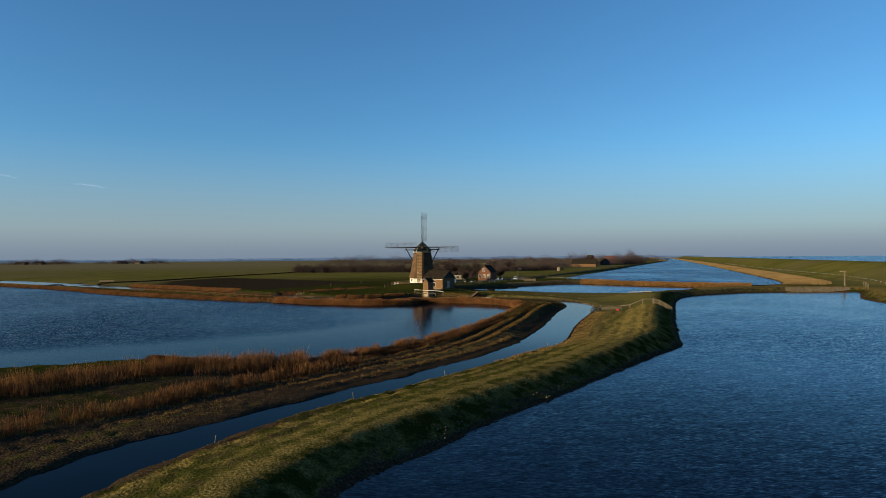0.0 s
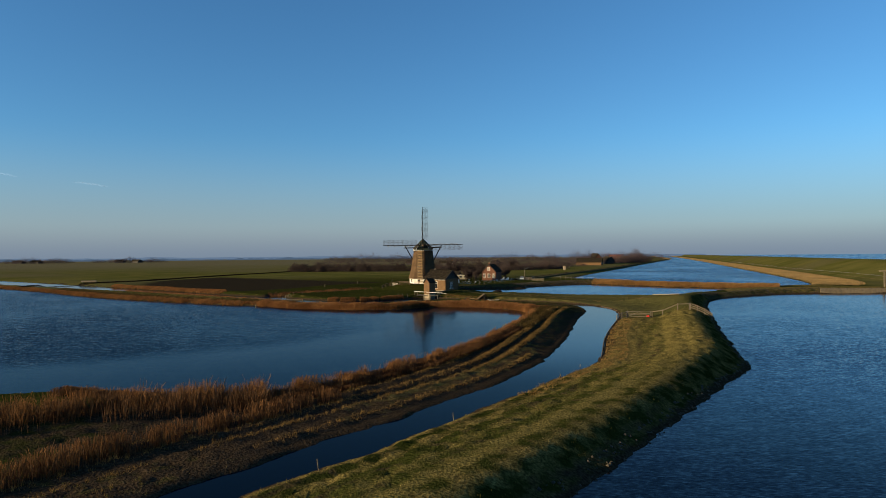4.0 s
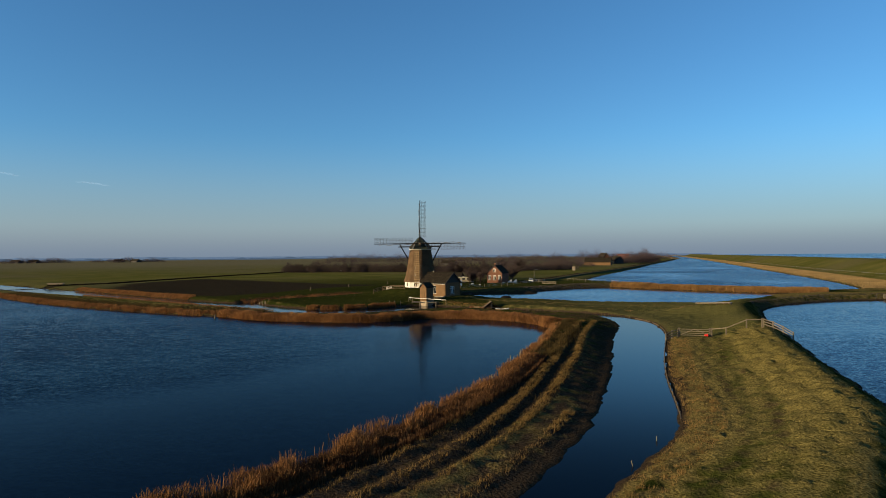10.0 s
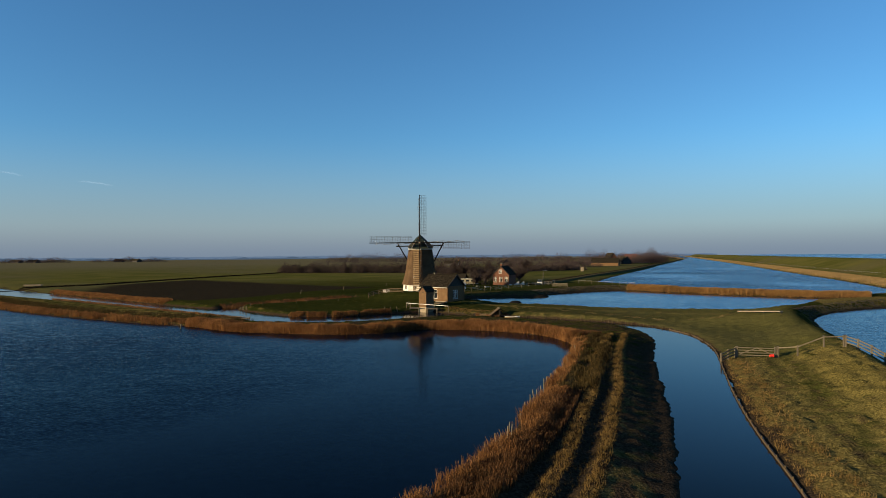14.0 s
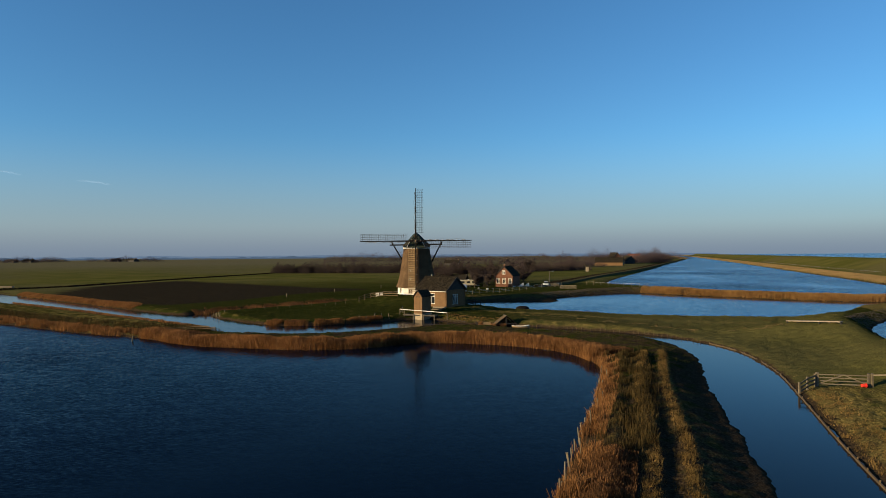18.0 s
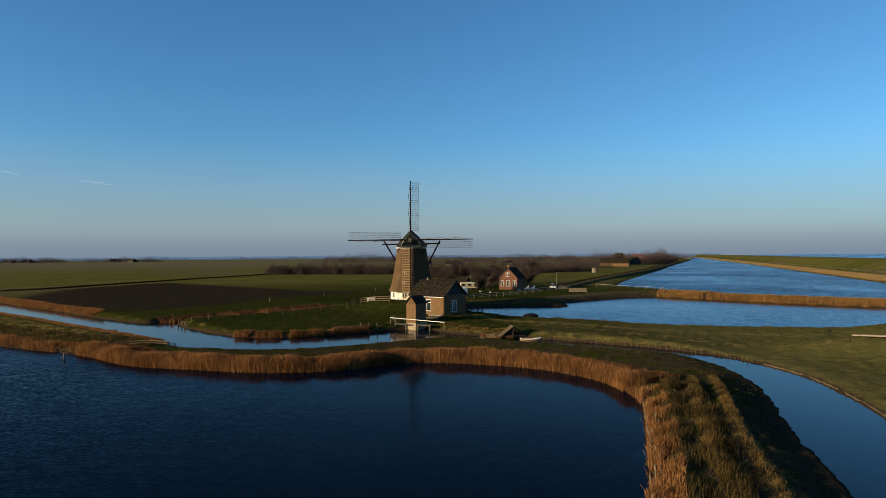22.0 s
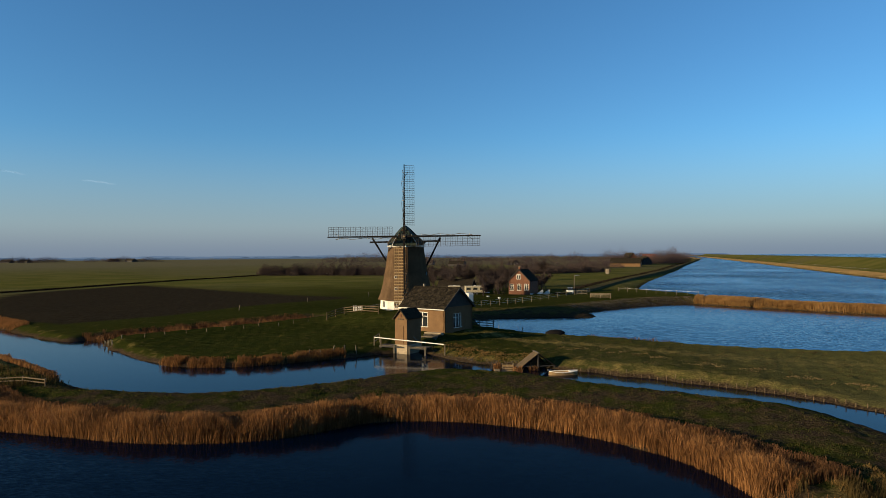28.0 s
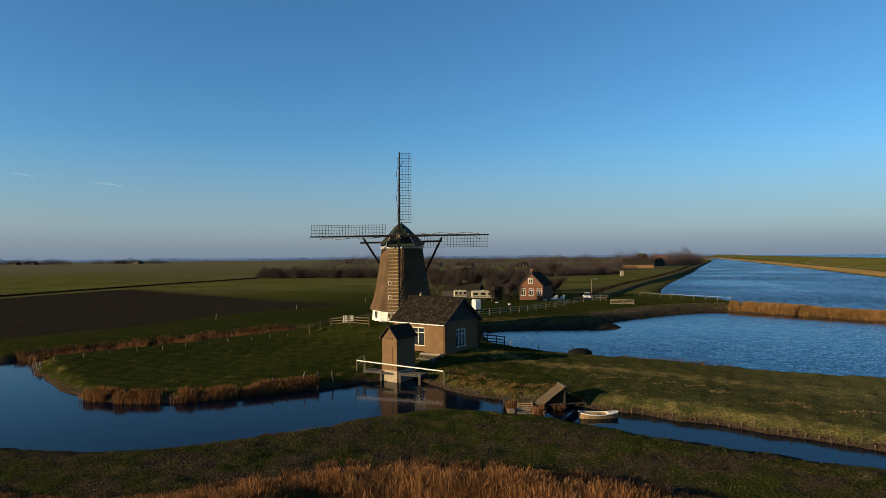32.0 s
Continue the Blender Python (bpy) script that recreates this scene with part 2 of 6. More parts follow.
for blade in (M_REED, M_REEDDARK, M_GOLDREED, M_PALEREED, M_GRASS, M_STRAW, M_BROWN, M_BANKGRASS):
    backlit(blade)
M_RED = mat("red_plastic", (0.6, 0.04, 0.02), (0.5, 0.03, 0.02), 0.4, 2, 10, 0.1)
M_METAL = mat("galvanised", (0.45, 0.46, 0.46), (0.36, 0.37, 0.37), 0.45, 2, 10, 0.1, metal=0.7)
M_VAN = mat("van_paint", (0.48, 0.49, 0.47), (0.40, 0.41, 0.39), 0.4, 2, 10, 0.05)
M_TYRE = mat("rubber", (0.02, 0.02, 0.02), (0.03, 0.03, 0.03), 0.85, 2, 20, 0.1)

# ---------------------------------------------------------------- mesh tools


def part(name, bm, material, parent=None, label=""):
    """Links a bmesh as one mesh object, under its thing or part."""
    me = bpy.data.meshes.new(name)
    bm.to_mesh(me)
    bm.free()
    me.materials.append(material)
    ob = new(name, me)
    ob.parent = parent
    if label:
        tagged(ob, label)
    return ob


def share(name, me, parent, m):
    """One more piece on a shared mesh."""
    ob = new(name, me)
    ob.parent = parent
    ob.matrix_basis = m
    return ob


def thing(name, label, category, m=None, group="", kind=""):
    ob = new(name)
    ob.matrix_basis = m if m is not None else Matrix()
    return tagged(ob, label, category, group, kind)


def mesh_of(bm, material, name):
    me = bpy.data.meshes.new(name)
    bm.to_mesh(me)
    bm.free()
    me.materials.append(material)
    return me


def add_box(bm, size, m=None, bevel=0.0):
    g = bmesh.ops.create_cube(bm, size=1.0, matrix=(m or Matrix()) @ Matrix.Diagonal((*size, 1)))
    if bevel:
        es = list({e for v in g["verts"] for e in v.link_edges})
        bmesh.ops.bevel(bm, geom=es, offset=bevel, segments=1, affect="EDGES")
    return bm


def box(size, m=None, bevel=0.0):
    return add_box(bmesh.new(), size, m, bevel)


def at(x, y, z, rz=0.0):
    return pose(x, y, z, 0, 0, rz)


def add_beam(bm, a, b, w, h=None, w2=None):
    """A squared bar from a to b, tapering to w2."""
    a, b = Vector(a), Vector(b)
    d = b - a
    q = d.to_track_quat("Z", "Y").to_matrix().to_4x4()
    g = bmesh.ops.create_cone(bm, cap_ends=True, segments=4, radius1=w * 0.7071, radius2=(w2 or w) * 0.7071,
                              depth=d.length,
                              matrix=Matrix.Translation((a + b) / 2) @ q @ Matrix.Diagonal((1, (h or w) / w, 1, 1))
                              @ pose(0, 0, 0, 0, 0, 45))
    return g


def beam(a, b, w, h=None, w2=None):
    bm = bmesh.new()
    add_beam(bm, a, b, w, h, w2)
    return bm


def rod(a, b, r, n=8, r2=None):
    a, b = Vector(a), Vector(b)
    d = b - a
    bm = bmesh.new()
    bmesh.ops.create_cone(bm, cap_ends=True, segments=n, radius1=r, radius2=r2 or r, depth=d.length,
                          matrix=Matrix.Translation((a + b) / 2) @ d.to_track_quat("Z", "Y").to_matrix().to_4x4())
    return bm


def loft(rings, cap=True):
    """Skin over rings of equally many points."""
    bm = bmesh.new()
    vs = [[bm.verts.new(p) for p in r] for r in rings]
    k = len(rings[0])
    for a, b in zip(vs, vs[1:]):
        for i in range(k):
            bm.faces.new((a[i], a[(i + 1) % k], b[(i + 1) % k], b[i]))
    if cap:
        bm.faces.new(vs[0][::-1])
        bm.faces.new(vs[-1])
    bmesh.ops.recalc_face_normals(bm, faces=bm.faces)
    return bm


def prism(poly, axis_vec):
    """A flat outline pushed out along a vector."""
    a = Vector(axis_vec)
    return loft([[Vector(p) for p in poly], [Vector(p) + a for p in poly]])


def quads(name, verts, faces, material, label, category="", kind="stuff"):
    """A large joined mesh straight from arrays."""
    me = bpy.data.meshes.new(name)
    me.vertices.add(len(verts))
    me.vertices.foreach_set("co", np.asarray(verts, dtype=np.float32).ravel())
    f = np.asarray(faces, dtype=np.int32)
    me.loops.add(f.size)
    me.loops.foreach_set("vertex_index", f.ravel())
    me.polygons.add(len(f))
    me.polygons.foreach_set("loop_start", np.arange(0, f.size, f.shape[1], dtype=np.int32))
    me.update(calc_edges=True)
    me.validate()
    me.materials.append(material)
    return tagged(new(name, me), label, category, kind=kind)


# ---------------------------------------------------------------- plan of the land and water
def smooth(poly, times=2, closed=True):
    p = np.array(poly, dtype=float)
    for _ in range(times):
        q = np.roll(p, -1, axis=0) if closed else p[1:]
        o = p if closed else p[:-1]
        s = np.empty((2 * len(o), 2))
        s[0::2], s[1::2] = o * 0.75 + q * 0.25, o * 0.25 + q * 0.75
        p = s if closed else np.vstack([p[:1], s, p[-1:]])
    return p


LAKE = smooth([(-260, 130), (-170, 58), (-130, 28), (-92, -9), (-64, -30), (-53, -37), (-42, -44), (-33, -48), (-25, -55.5),
               (-17.5, -57.5), (-10.5, -59.6), (-4, -59), (-0.2, -56.3), (1.5, -54.6), (7, -54.4), (13, -56.8), (17, -59.8),
               (20, -64.5), (20.8, -71), (19.8, -76), (18, -82), (16.4, -87.6), (14.5, -93), (12.5, -99), (10, -107),
               (8, -112.5), (5, -118.5), (1.5, -124), (-2, -129), (-5, -134), (-9, -137.8), (-14, -138.6), (-19, -137.9),
               (-23, -136.8), (-27, -137), (-31, -138.8), (-36, -140), (-50, -145), (-80, -160), (-330, -190)])
DITCH_OUT = [(-26, -215), (-17, -180), (-15.5, -170), (-13.5, -164), (-9.3, -158.5), (-6.6, -154.4), (-3.2, -150), (0.8, -144.4),
             (5.5, -138), (8.8, -133), (12.6, -126), (16, -118), (18.5, -110), (21.6, -100.5), (24.5, -89), (27.5, -79),
             (31, -69), (32.7, -61.5), (32.4, -56.3), (31.2, -52.7), (27.4, -49.2), (21.8, -45.7), (16.6, -42.1), (13.8, -39.8), (10.9, -38.4),
             (7, -37), (4.5, -37.6), (1, -40), (-3.4, -42.9), (-6.5, -44.8), (-11.5, -46.8), (-17.5, -46.2), (-23.8, -44.5),
             (-28, -39.8), (-33, -35), (-42, -27.5), (-51.5, -19.6), (-68, -5.5), (-85, 8), (-125, 40), (-230, 125)]
DITCH_IN = [(-222, 140), (-114, 47), (-71, 9), (-49, -10.5), (-43, -15), (-38.5, -15.8), (-36.6, -14.5), (-36.4, -16), (-35, -19.3),
            (-27, -28), (-22, -32.6), (-19, -34), (-15, -34.4), (-10.5, -32.7), (-6.5, -30), (-2.6, -28.4), (0, -25.5),
            (3.5, -24.6), (5, -27), (8, -31.8), (12, -34.2), (15, -35), (18.5, -37.1), (22, -39.4), (24.8, -41.5), (27.3, -43.4),
            (31.1, -46.4), (33.8, -49.5), (36, -53.5), (37.4, -59), (37.6, -64), (36.8, -69)]
DITCH_EAST = [(35.4, -75.5), (32.4, -84), (28.2, -95.5), (26, -102), (23.8, -109), (21.9, -116), (20.2, -121.8), (17.9, -126),
              (15.05, -130), (12.15, -134), (8.55, -139.5), (1.35, -150), (-3.95, -156.5), (-6.85, -160.7), (-8.45, -164.8), (-10.35, -169),
              (-11.85, -175), (-19.85, -215)]
DITCH = smooth(DITCH_OUT + DITCH_IN + DITCH_EAST)
BASIN = smooth([(10.5, 10), (11.2, -2.5), (14, -9.2), (19.6, -14.4), (27, -18.2), (33.5, -23), (40, -26.5), (51, -30), (62, -31.3), (69, -28.5),
                (76, -20), (84, -12.5), (96, -4), (106, 1), (101, 3), (95, 4), (88, 8), (82, 13), (76, 19), (70, 26), (64, 33),
                (59, 40), (53, 39), (44, 33), (34.5, 24.7), (28.5, 17.8), (32.6, 15.0), (31.0, 12.9), (24.5, 13.8), (19, 13.2), (13.5, 12.2)])
CANAL = smooth([(66, 50), (71, 40), (77, 32), (84, 25), (92, 18.5), (100, 13.5), (110, 10.5), (121, 14), (128, 25), (147, 70), (189, 190),
                (261, 392), (332, 590), (648, 1500), (1300, 3400), (1200, 3420), (560, 1320), (385, 880), (335, 770), (225, 500),
                (150, 311), (117, 233), (84, 155), (62, 97), (64, 85), (70, 70), (69, 58)])
MERE = smooth([(-0.1, -172.3), (2.3, -167.8), (5.3, -163.8), (9.1, -158), (14.2, -151.6), (20, -143.5), (26, -135.5), (32, -127.6),
               (33.4, -125), (34.7, -120.5), (37.5, -113), (42.0, -99.5), (49.1, -81), (56.8, -59.5), (60.5, -52), (63.5, -45), (71, -35.5),
               (80, -28.5), (90, -22.5), (100, -20.2), (112, -20.8), (121, -21.5), (120, -27), (110, -42), (101.5, -55), (95, -100), (90, -270),
               (-12, -270), (-6, -190)])
SEA = np.array([(165, -5200), (175, -250), (182, -120), (200, -8), (227, 66), (322, 330), (432, 630), (732, 1470), (1534, 3700),
                (2074, 5200), (5300, 5200), (5300, -5200)], dtype=float)
CREST = np.array([(140, -5200), (148, -250), (152, -120), (170, 2), (197, 76), (292, 340), (402, 640), (702, 1480), (1504, 3710),
                  (2044, 5210)], dtype=float)


def seg_dist(x, y, line, closed):
    d = np.full(x.shape, 1e9)
    k = len(line)
    for i in range(k if closed else k - 1):
        (ax, ay), (bx, by) = line[i], line[(i + 1) % k]
        ux, uy = bx - ax, by - ay
        s = np.clip(((x - ax) * ux + (y - ay) * uy) / (ux * ux + uy * uy + 1e-9), 0, 1)
        d = np.minimum(d, (x - ax - s * ux) ** 2 + (y - ay - s * uy) ** 2)
    return np.sqrt(d)


def inside(x, y, poly):
    c = np.zeros(x.shape, dtype=bool)
    k = len(poly)
    for i in range(k):
        (ax, ay), (bx, by) = poly[i], poly[(i + 1) % k]
        if ay == by:
            continue
        hit = ((ay > y) != (by > y)) & (x < (bx - ax) * (y - ay) / (by - ay) + ax)
        c ^= hit
    return c


def signed_exact(x, y, poly):
    d = seg_dist(x, y, poly, True)
    return np.where(inside(x, y, poly), -d, d)


FIELD_X, FIELD_Y, CELLS = np.arange(-72, 128.1, 0.8), np.arange(-216, 62.1, 0.8), {}


def signed(x, y, poly):
    """Metres to the water's edge, negative on the water; read from a table near the camera's way."""
    key = id(poly)
    if key not in CELLS:
        px, py = np.meshgrid(FIELD_X, FIELD_Y)
        CELLS[key] = signed_exact(px.ravel(), py.ravel(), poly).reshape(px.shape)
    table = CELLS[key]
    u, v = (x - FIELD_X[0]) / 0.8, (y - FIELD_Y[0]) / 0.8
    near = (u > 0) & (v > 0) & (u < len(FIELD_X) - 2) & (v < len(FIELD_Y) - 2)
    out = np.empty(x.shape)
    i, j = u[near].astype(int), v[near].astype(int)
    p, q = u[near] - i, v[near] - j
    out[near] = (table[j, i] * (1 - p) + table[j, i + 1] * p) * (1 - q) + (table[j + 1, i] * (1 - p) + table[j + 1, i + 1] * p) * q
    if not near.all():
        out[~near] = signed_exact(x[~near], y[~near], poly)
    return out


def step(v, a, b):
    s = np.clip((v - a) / (b - a), 0, 1)
    return s * s * (3 - 2 * s)


def waves(x, y, scale, seed):
    """Cheap smooth noise of about unit size, from a few crossing waves."""
    r = np.random.default_rng(seed)
    o = np.zeros(x.shape)
    for _ in range(9):
        a, p = r.uniform(0, 6.283, 2)
        f = r.uniform(0.6, 1.7) * 6.283 / scale
        o += np.sin((x * math.cos(a) + y * math.sin(a)) * f + p)
    return o / 3.0


FIELD = smooth([(-51, -1), (-41, 13), (-35, 29), (-16, 57), (-38, 71), (-72, 104), (-104, 134), (-114, 84), (-99, 38), (-66, 5)], 0)
FIELD_DITCH = np.array([(-150, 40), (-121, 85), (-111, 148), (-92, 236)])
LANE_DITCH = np.array([(40, 88), (46, 102), (68, 154), (98, 219), (137, 307), (209, 484), (286, 666)])
FARM_DITCH = np.array([(-39, -14.8), (-35.8, -11), (-31.5, -5.8), (-27, 0.3), (-22, 6.2), (-17, 12.0)])


def land(x, y, cell=0.5):
    """Height of the ground and its masks at places given as arrays."""
    x, y = np.asarray(x, dtype=float), np.asarray(y, dtype=float)
    sl, sd, sb, sc, sm, ss = [signed(x, y, p) for p in (LAKE, DITCH, BASIN, CANAL, MERE, SEA)]
    near = np.minimum.reduce([sl, sd, sb, sc, sm, ss]) + 0.16 * waves(x, y, 5.0, 1) + 0.06 * waves(x, y, 1.8, 2)
    crest = seg_dist(x, y, CREST, False)
    h = 0.75 + (0.03 + 0.09 * step(np.hypot(x, y + 60), 160, 90)) * waves(x, y, 40.0, 3)
    # strip between lake and ditch: higher in the middle, with two wheel tracks
    strip = (sl < 22) * (sd < 22) * step(sl + sd, 24, 14) * (sl > 0) * (sd > 0) * (1 - step(sl, 13, 16) * step(x, -14, -8))
    track = strip * step(y, -62, -72) * step(x, -36, -24)
    h = h * (1 - strip) + strip * (0.30 + (1.0 - 0.66 * step(y, -74, -60) - 0.5 * step(y, -112, -128)) * step(sd, 0.1, 2.8) - 0.07 * np.clip(sd - 3.4, 0, 5))
    # bank between ditch and mere: a crest close to the mere
    west = step(y, -20, -45) * step(x, 75, 62) * step(sm, 30, 20)
    south = step(y + 1.5 * waves(x, y, 7.0, 12), -79, -86)        # straw bank this side of the gate, short turf beyond
    low = step(y, -126, -142)                                     # the bank is lower and broader at its southern end
    top = 3.7 - 0.7 * low
    dyke = np.exp(-((sm - top) / np.where(sm < top, 2.6 - 0.5 * low, 4.0 + 1.6 * low)) ** 2) * (sm > 0)
    h = np.where(sm < 30, h * (1 - 0.58 * west) + (1.5 - 0.5 * low) * dyke * west, h)
    h = h + 1.3 * np.exp(-((x - 49.8) ** 2 + (y + 51.2) ** 2) / 30.0) * (sm > 0)
    # causeway between mere and basin
    cause = np.exp(-((sm - 6.0) / 5.0) ** 2) * (1 - west) * (sm > 0) * (x < 150)
    h = h + 0.7 * cause
    # meadow bank between ditch and basin
    h = h + 0.15 * np.exp(-((sb - 6.0) / 6.0) ** 2) * (sb > 0) * step(y, -5, -12) * (sm > 12)
    # earth bank on the basin's north side
    h = h + 0.7 * np.exp(-((sb - 5.0) / 4.0) ** 2) * (sb > 0) * step(y, 8, 16) * (x < 70)
    # mill mound and the house's bank
    h = h + 1.55 * np.exp(-(np.hypot(x - 0.5, (y - 4.5)) / 10.5) ** 4) + 0.62 * np.exp(-(np.hypot(x - 7, y + 17) / 8.0) ** 4)
    h = np.where(crest < 60, np.maximum(h, 5.9 * step(crest, 29, 2.5)), h)
    w = np.maximum(1.6, 0.7 * cell)
    z = np.where(near > 0, 0.12 * step(near, 0, 0.25) + (h - 0.12) * step(near, -0.4, w + 1.2 * np.maximum(h - 0.6, 0)), -0.9 * step(-near, 0, 1.6 + cell * 0.5))
    tuss = np.clip(near / 2.0, 0, 1) * (cell < 1.2)
    bank = west * (sm < 25) * (sl > 12)
    even = 1 - 0.75 * west * step(sm, 6.5 - 3.5 * (1 - low), 4.0 - 2.5 * (1 - low)) * (sl > 12)       # smoother slope on the mere's side
    z = z + tuss * even * (0.05 * waves(x, y, 2.2, 5) + 0.045 * waves(x, y, 1.25, 6) + bank * (0.25 + 0.75 * south) * (0.05 * waves(x, y, 0.95, 7) + 0.12 * (1 - low) * step(sd, 4.5, 7.0) * step(sm, 2.5, 4.5) * waves(x, y, 1.6, 20) + 0.04 * np.sin(sm * 5.6 + 1.6 * waves(x, y, 4.0, 8))))
    ruts = track * tuss * (np.exp(-((sd - 4.35) / 0.4) ** 2) + np.exp(-((sd - 6.2) / 0.4) ** 2) + np.exp(-((sd - 8.1) / 0.5) ** 2))
    ridges = track * tuss * (np.exp(-((sd - 5.25) / 0.5) ** 2) + 0.8 * np.exp(-((sd - 7.2) / 0.45) ** 2) + np.exp(-((sd - 3.45) / 0.5) ** 2) + step(y, -114, -124) * np.exp(-((sd - 1.5) / 0.4) ** 2))
    z = z - 0.12 * ruts + 0.13 * ridges
    # a foot track worn along the bank
    walkway = west * np.exp(-((sd - 4.7) / 1.5) ** 2) * (sm > 3) * (sm < 30)
    fd = seg_dist(x, y, FARM_DITCH, False)
    z = np.where(near > 0, z - (z + 0.2) * np.exp(-(fd / 2.7) ** 4), z)
    plough = step(signed(x, y, FIELD), 1.5, -1.5)
    streak = np.sin(sd * 2.9 + 1.3 * waves(x, y, 14.0, 17))
    # straw thins towards the mere, so part of that slope's shade is painted in
    dry = (0.55 - 0.25 * (x < 2) * (y > -40)) * np.exp(-np.maximum(near, 0) / 2.0) * (near > 0) + 0.55 * (1 - 0.8 * low) * dyke * west * step(sm, 2.6, 4.2) * south + 0.03 * strip + 0.45 * strip * step(x, -26, -42) + (0.54 - 0.06 * low + (0.08 + 0.16 * low) * streak + 0.10 * waves(x, y, 2.6, 18)) * west * (sm < 25) * step(sm, 1.0, 3.2) * south - 0.3 * ruts - 0.22 * walkway + west * np.exp(-((sd - 2.3) / 1.5) ** 2) * (sd > 0) * (sm > 3) * (sm < 30) * (0.6 * south * step(y, -132, -124) - 0.14 * step(y, -126, -140)) - 0.10 * west * south * np.exp(-((sd - 2.0) / 3.6) ** 2) * (sd > 0) * (sm < 30) * step(y, -126, -134)
    # straw is taken off the ditch-side slope, painting in its shade
    dry = dry + 0.05 * strip + 0.18 * strip * step(y, -62, -76) * step(y, -140, -125) + 0.75 * ridges - 0.9 * track * (sd < 2.8) * (1 - step(y, -114, -124)) 
    dry = dry + 0.06 * (sb > 7) * (sb < 30) * step(y, -5, -14) * (x > 9)
    dry = dry + 0.35 * np.exp(-(np.maximum(sb, 0) / 9.0) ** 4) * (sb > 0) * step(y, 6, 14) * (x < 62)
    dry = np.where((crest < 45), 0.18, dry) + 0.6 * np.exp(-((sb - 9.5) / 1.5) ** 2) * (sb > 0) * step(y, -5, -12) * step(sm, 8, 14)
    dry = np.maximum(dry, 0.8 * np.exp(-np.abs(sc - 6) / 8.0) * (x > 110) * (sc > 0))
    dry = np.maximum(dry, 0.9 * cause * (x > 75))
    dry = np.maximum(dry, 0.65 * np.exp(-np.abs(sc - 4) / 5.0) * (y > 80) * (sc > 0) * (crest > 45))
    # wet edges and bare earth, plus shade painted on the ditch slope and marshy corner
    mud_shade = np.exp(-np.maximum(near, 0) / 0.5) * 1.0 + 0.26 * bank * south * np.clip(-streak, 0, 1) + 0.22 * walkway * south + 0.9 * np.exp(-(fd / 3.3) ** 4) + 0.20 * track * step(sd, 3.0, 2.4) + 0.52 * step(y, -124, -138) * (sd > 0) * step(sl, 2.5, 6.0) * (sl > 0) * step(x, 2, -8) * (sm > 9) + (0.10 + 0.16 * waves(x, y, 6.0, 16)) * strip * step(y, -72, -58) + 0.42 * strip * step(sl, 7.5, 4.0) * step(y, -80, -120) + 0.42 * strip * step(x, -30, -18) + 0.45 * np.exp(-(np.maximum(sb, 0) / 6.5) ** 4) * (sb > 0) * step(y, 6, 14) * (x < 62)
    lane_d = seg_dist(x, y, LANE_DITCH, False)
    z = np.where(near > 0, z - 0.6 * np.exp(-(lane_d / 2.6) ** 2), z)
    mud_shade = mud_shade + np.exp(-(lane_d / 2.2) ** 2) + np.exp(-(seg_dist(x, y, FIELD_DITCH, False) / 1.6) ** 2)
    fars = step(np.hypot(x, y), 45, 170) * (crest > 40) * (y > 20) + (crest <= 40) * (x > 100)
    fars = np.maximum(fars, (0.30 + 0.45 * step(x, 26, 40)) * (sm > 7) * (y > -52) * (y < 0) * (sb < 28) * (sb > 0) * step(x, 12, 24))
    fars = np.maximum(fars, bank * step(sm, 2.0, 4.5) * (0.75 * (1 - south) + south * (0.38 - 0.08 * low) * step(sd, 2.0, 4.0)))
    return z, np.clip(dry, 0, 1), np.clip(mud_shade, 0, 1), np.clip(plough, 0, 1), fars


def gz(x, y):
    return float(land(np.array([x]), np.array([y]))[0][0])


def axis(lo, hi, stepsize, grow, lo_end, hi_end):
    mid = list(np.arange(lo, hi, stepsize))
    up, s = [hi], stepsize
    while up[-1] < hi_end:
        s *= grow
        up.append(up[-1] + s)
    dn, s = [lo], stepsize
    while dn[-1] > lo_end:
        s *= grow
        dn.append(dn[-1] - s)
    return np.array(dn[:0:-1] + mid + up)


gx = axis(-40, 66, 0.34, 1.055, -5000, 5000)
gy = axis(-176, 0, 0.34, 1.055, -1200, 5000)
GX, GY = np.meshgrid(gx, gy)
CELL = np.maximum(*np.meshgrid(np.gradient(gx), np.gradient(gy)))
gzv, g_dry, g_mud_shade, g_plough, g_far = land(GX.ravel(), GY.ravel(), CELL.ravel())
nxg, nyg = len(gx), len(gy)
ii = (np.arange(nyg - 1)[:, None] * nxg + np.arange(nxg - 1)[None, :]).ravel()
ground = quads("ground", np.column_stack([GX.ravel(), GY.ravel(), gzv]), np.column_stack([ii, ii + 1, ii + nxg + 1, ii + nxg]),
               M_GROUND, "winter grass polder land with muddy banks and a ploughed field", "ground", "structure")
for key, values in (("dry", g_dry), ("mud_shade", g_mud_shade), ("plough", g_plough), ("far", g_far), ("stubble_haze", 0.8 * step(np.hypot(GX.ravel(), GY.ravel()), 220, 800) * (GX.ravel() < 0.35 * GY.ravel()))):
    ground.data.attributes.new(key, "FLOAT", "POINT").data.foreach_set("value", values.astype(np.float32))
ground.data.polygons.foreach_set("use_smooth", np.ones(len(ii), dtype=bool))

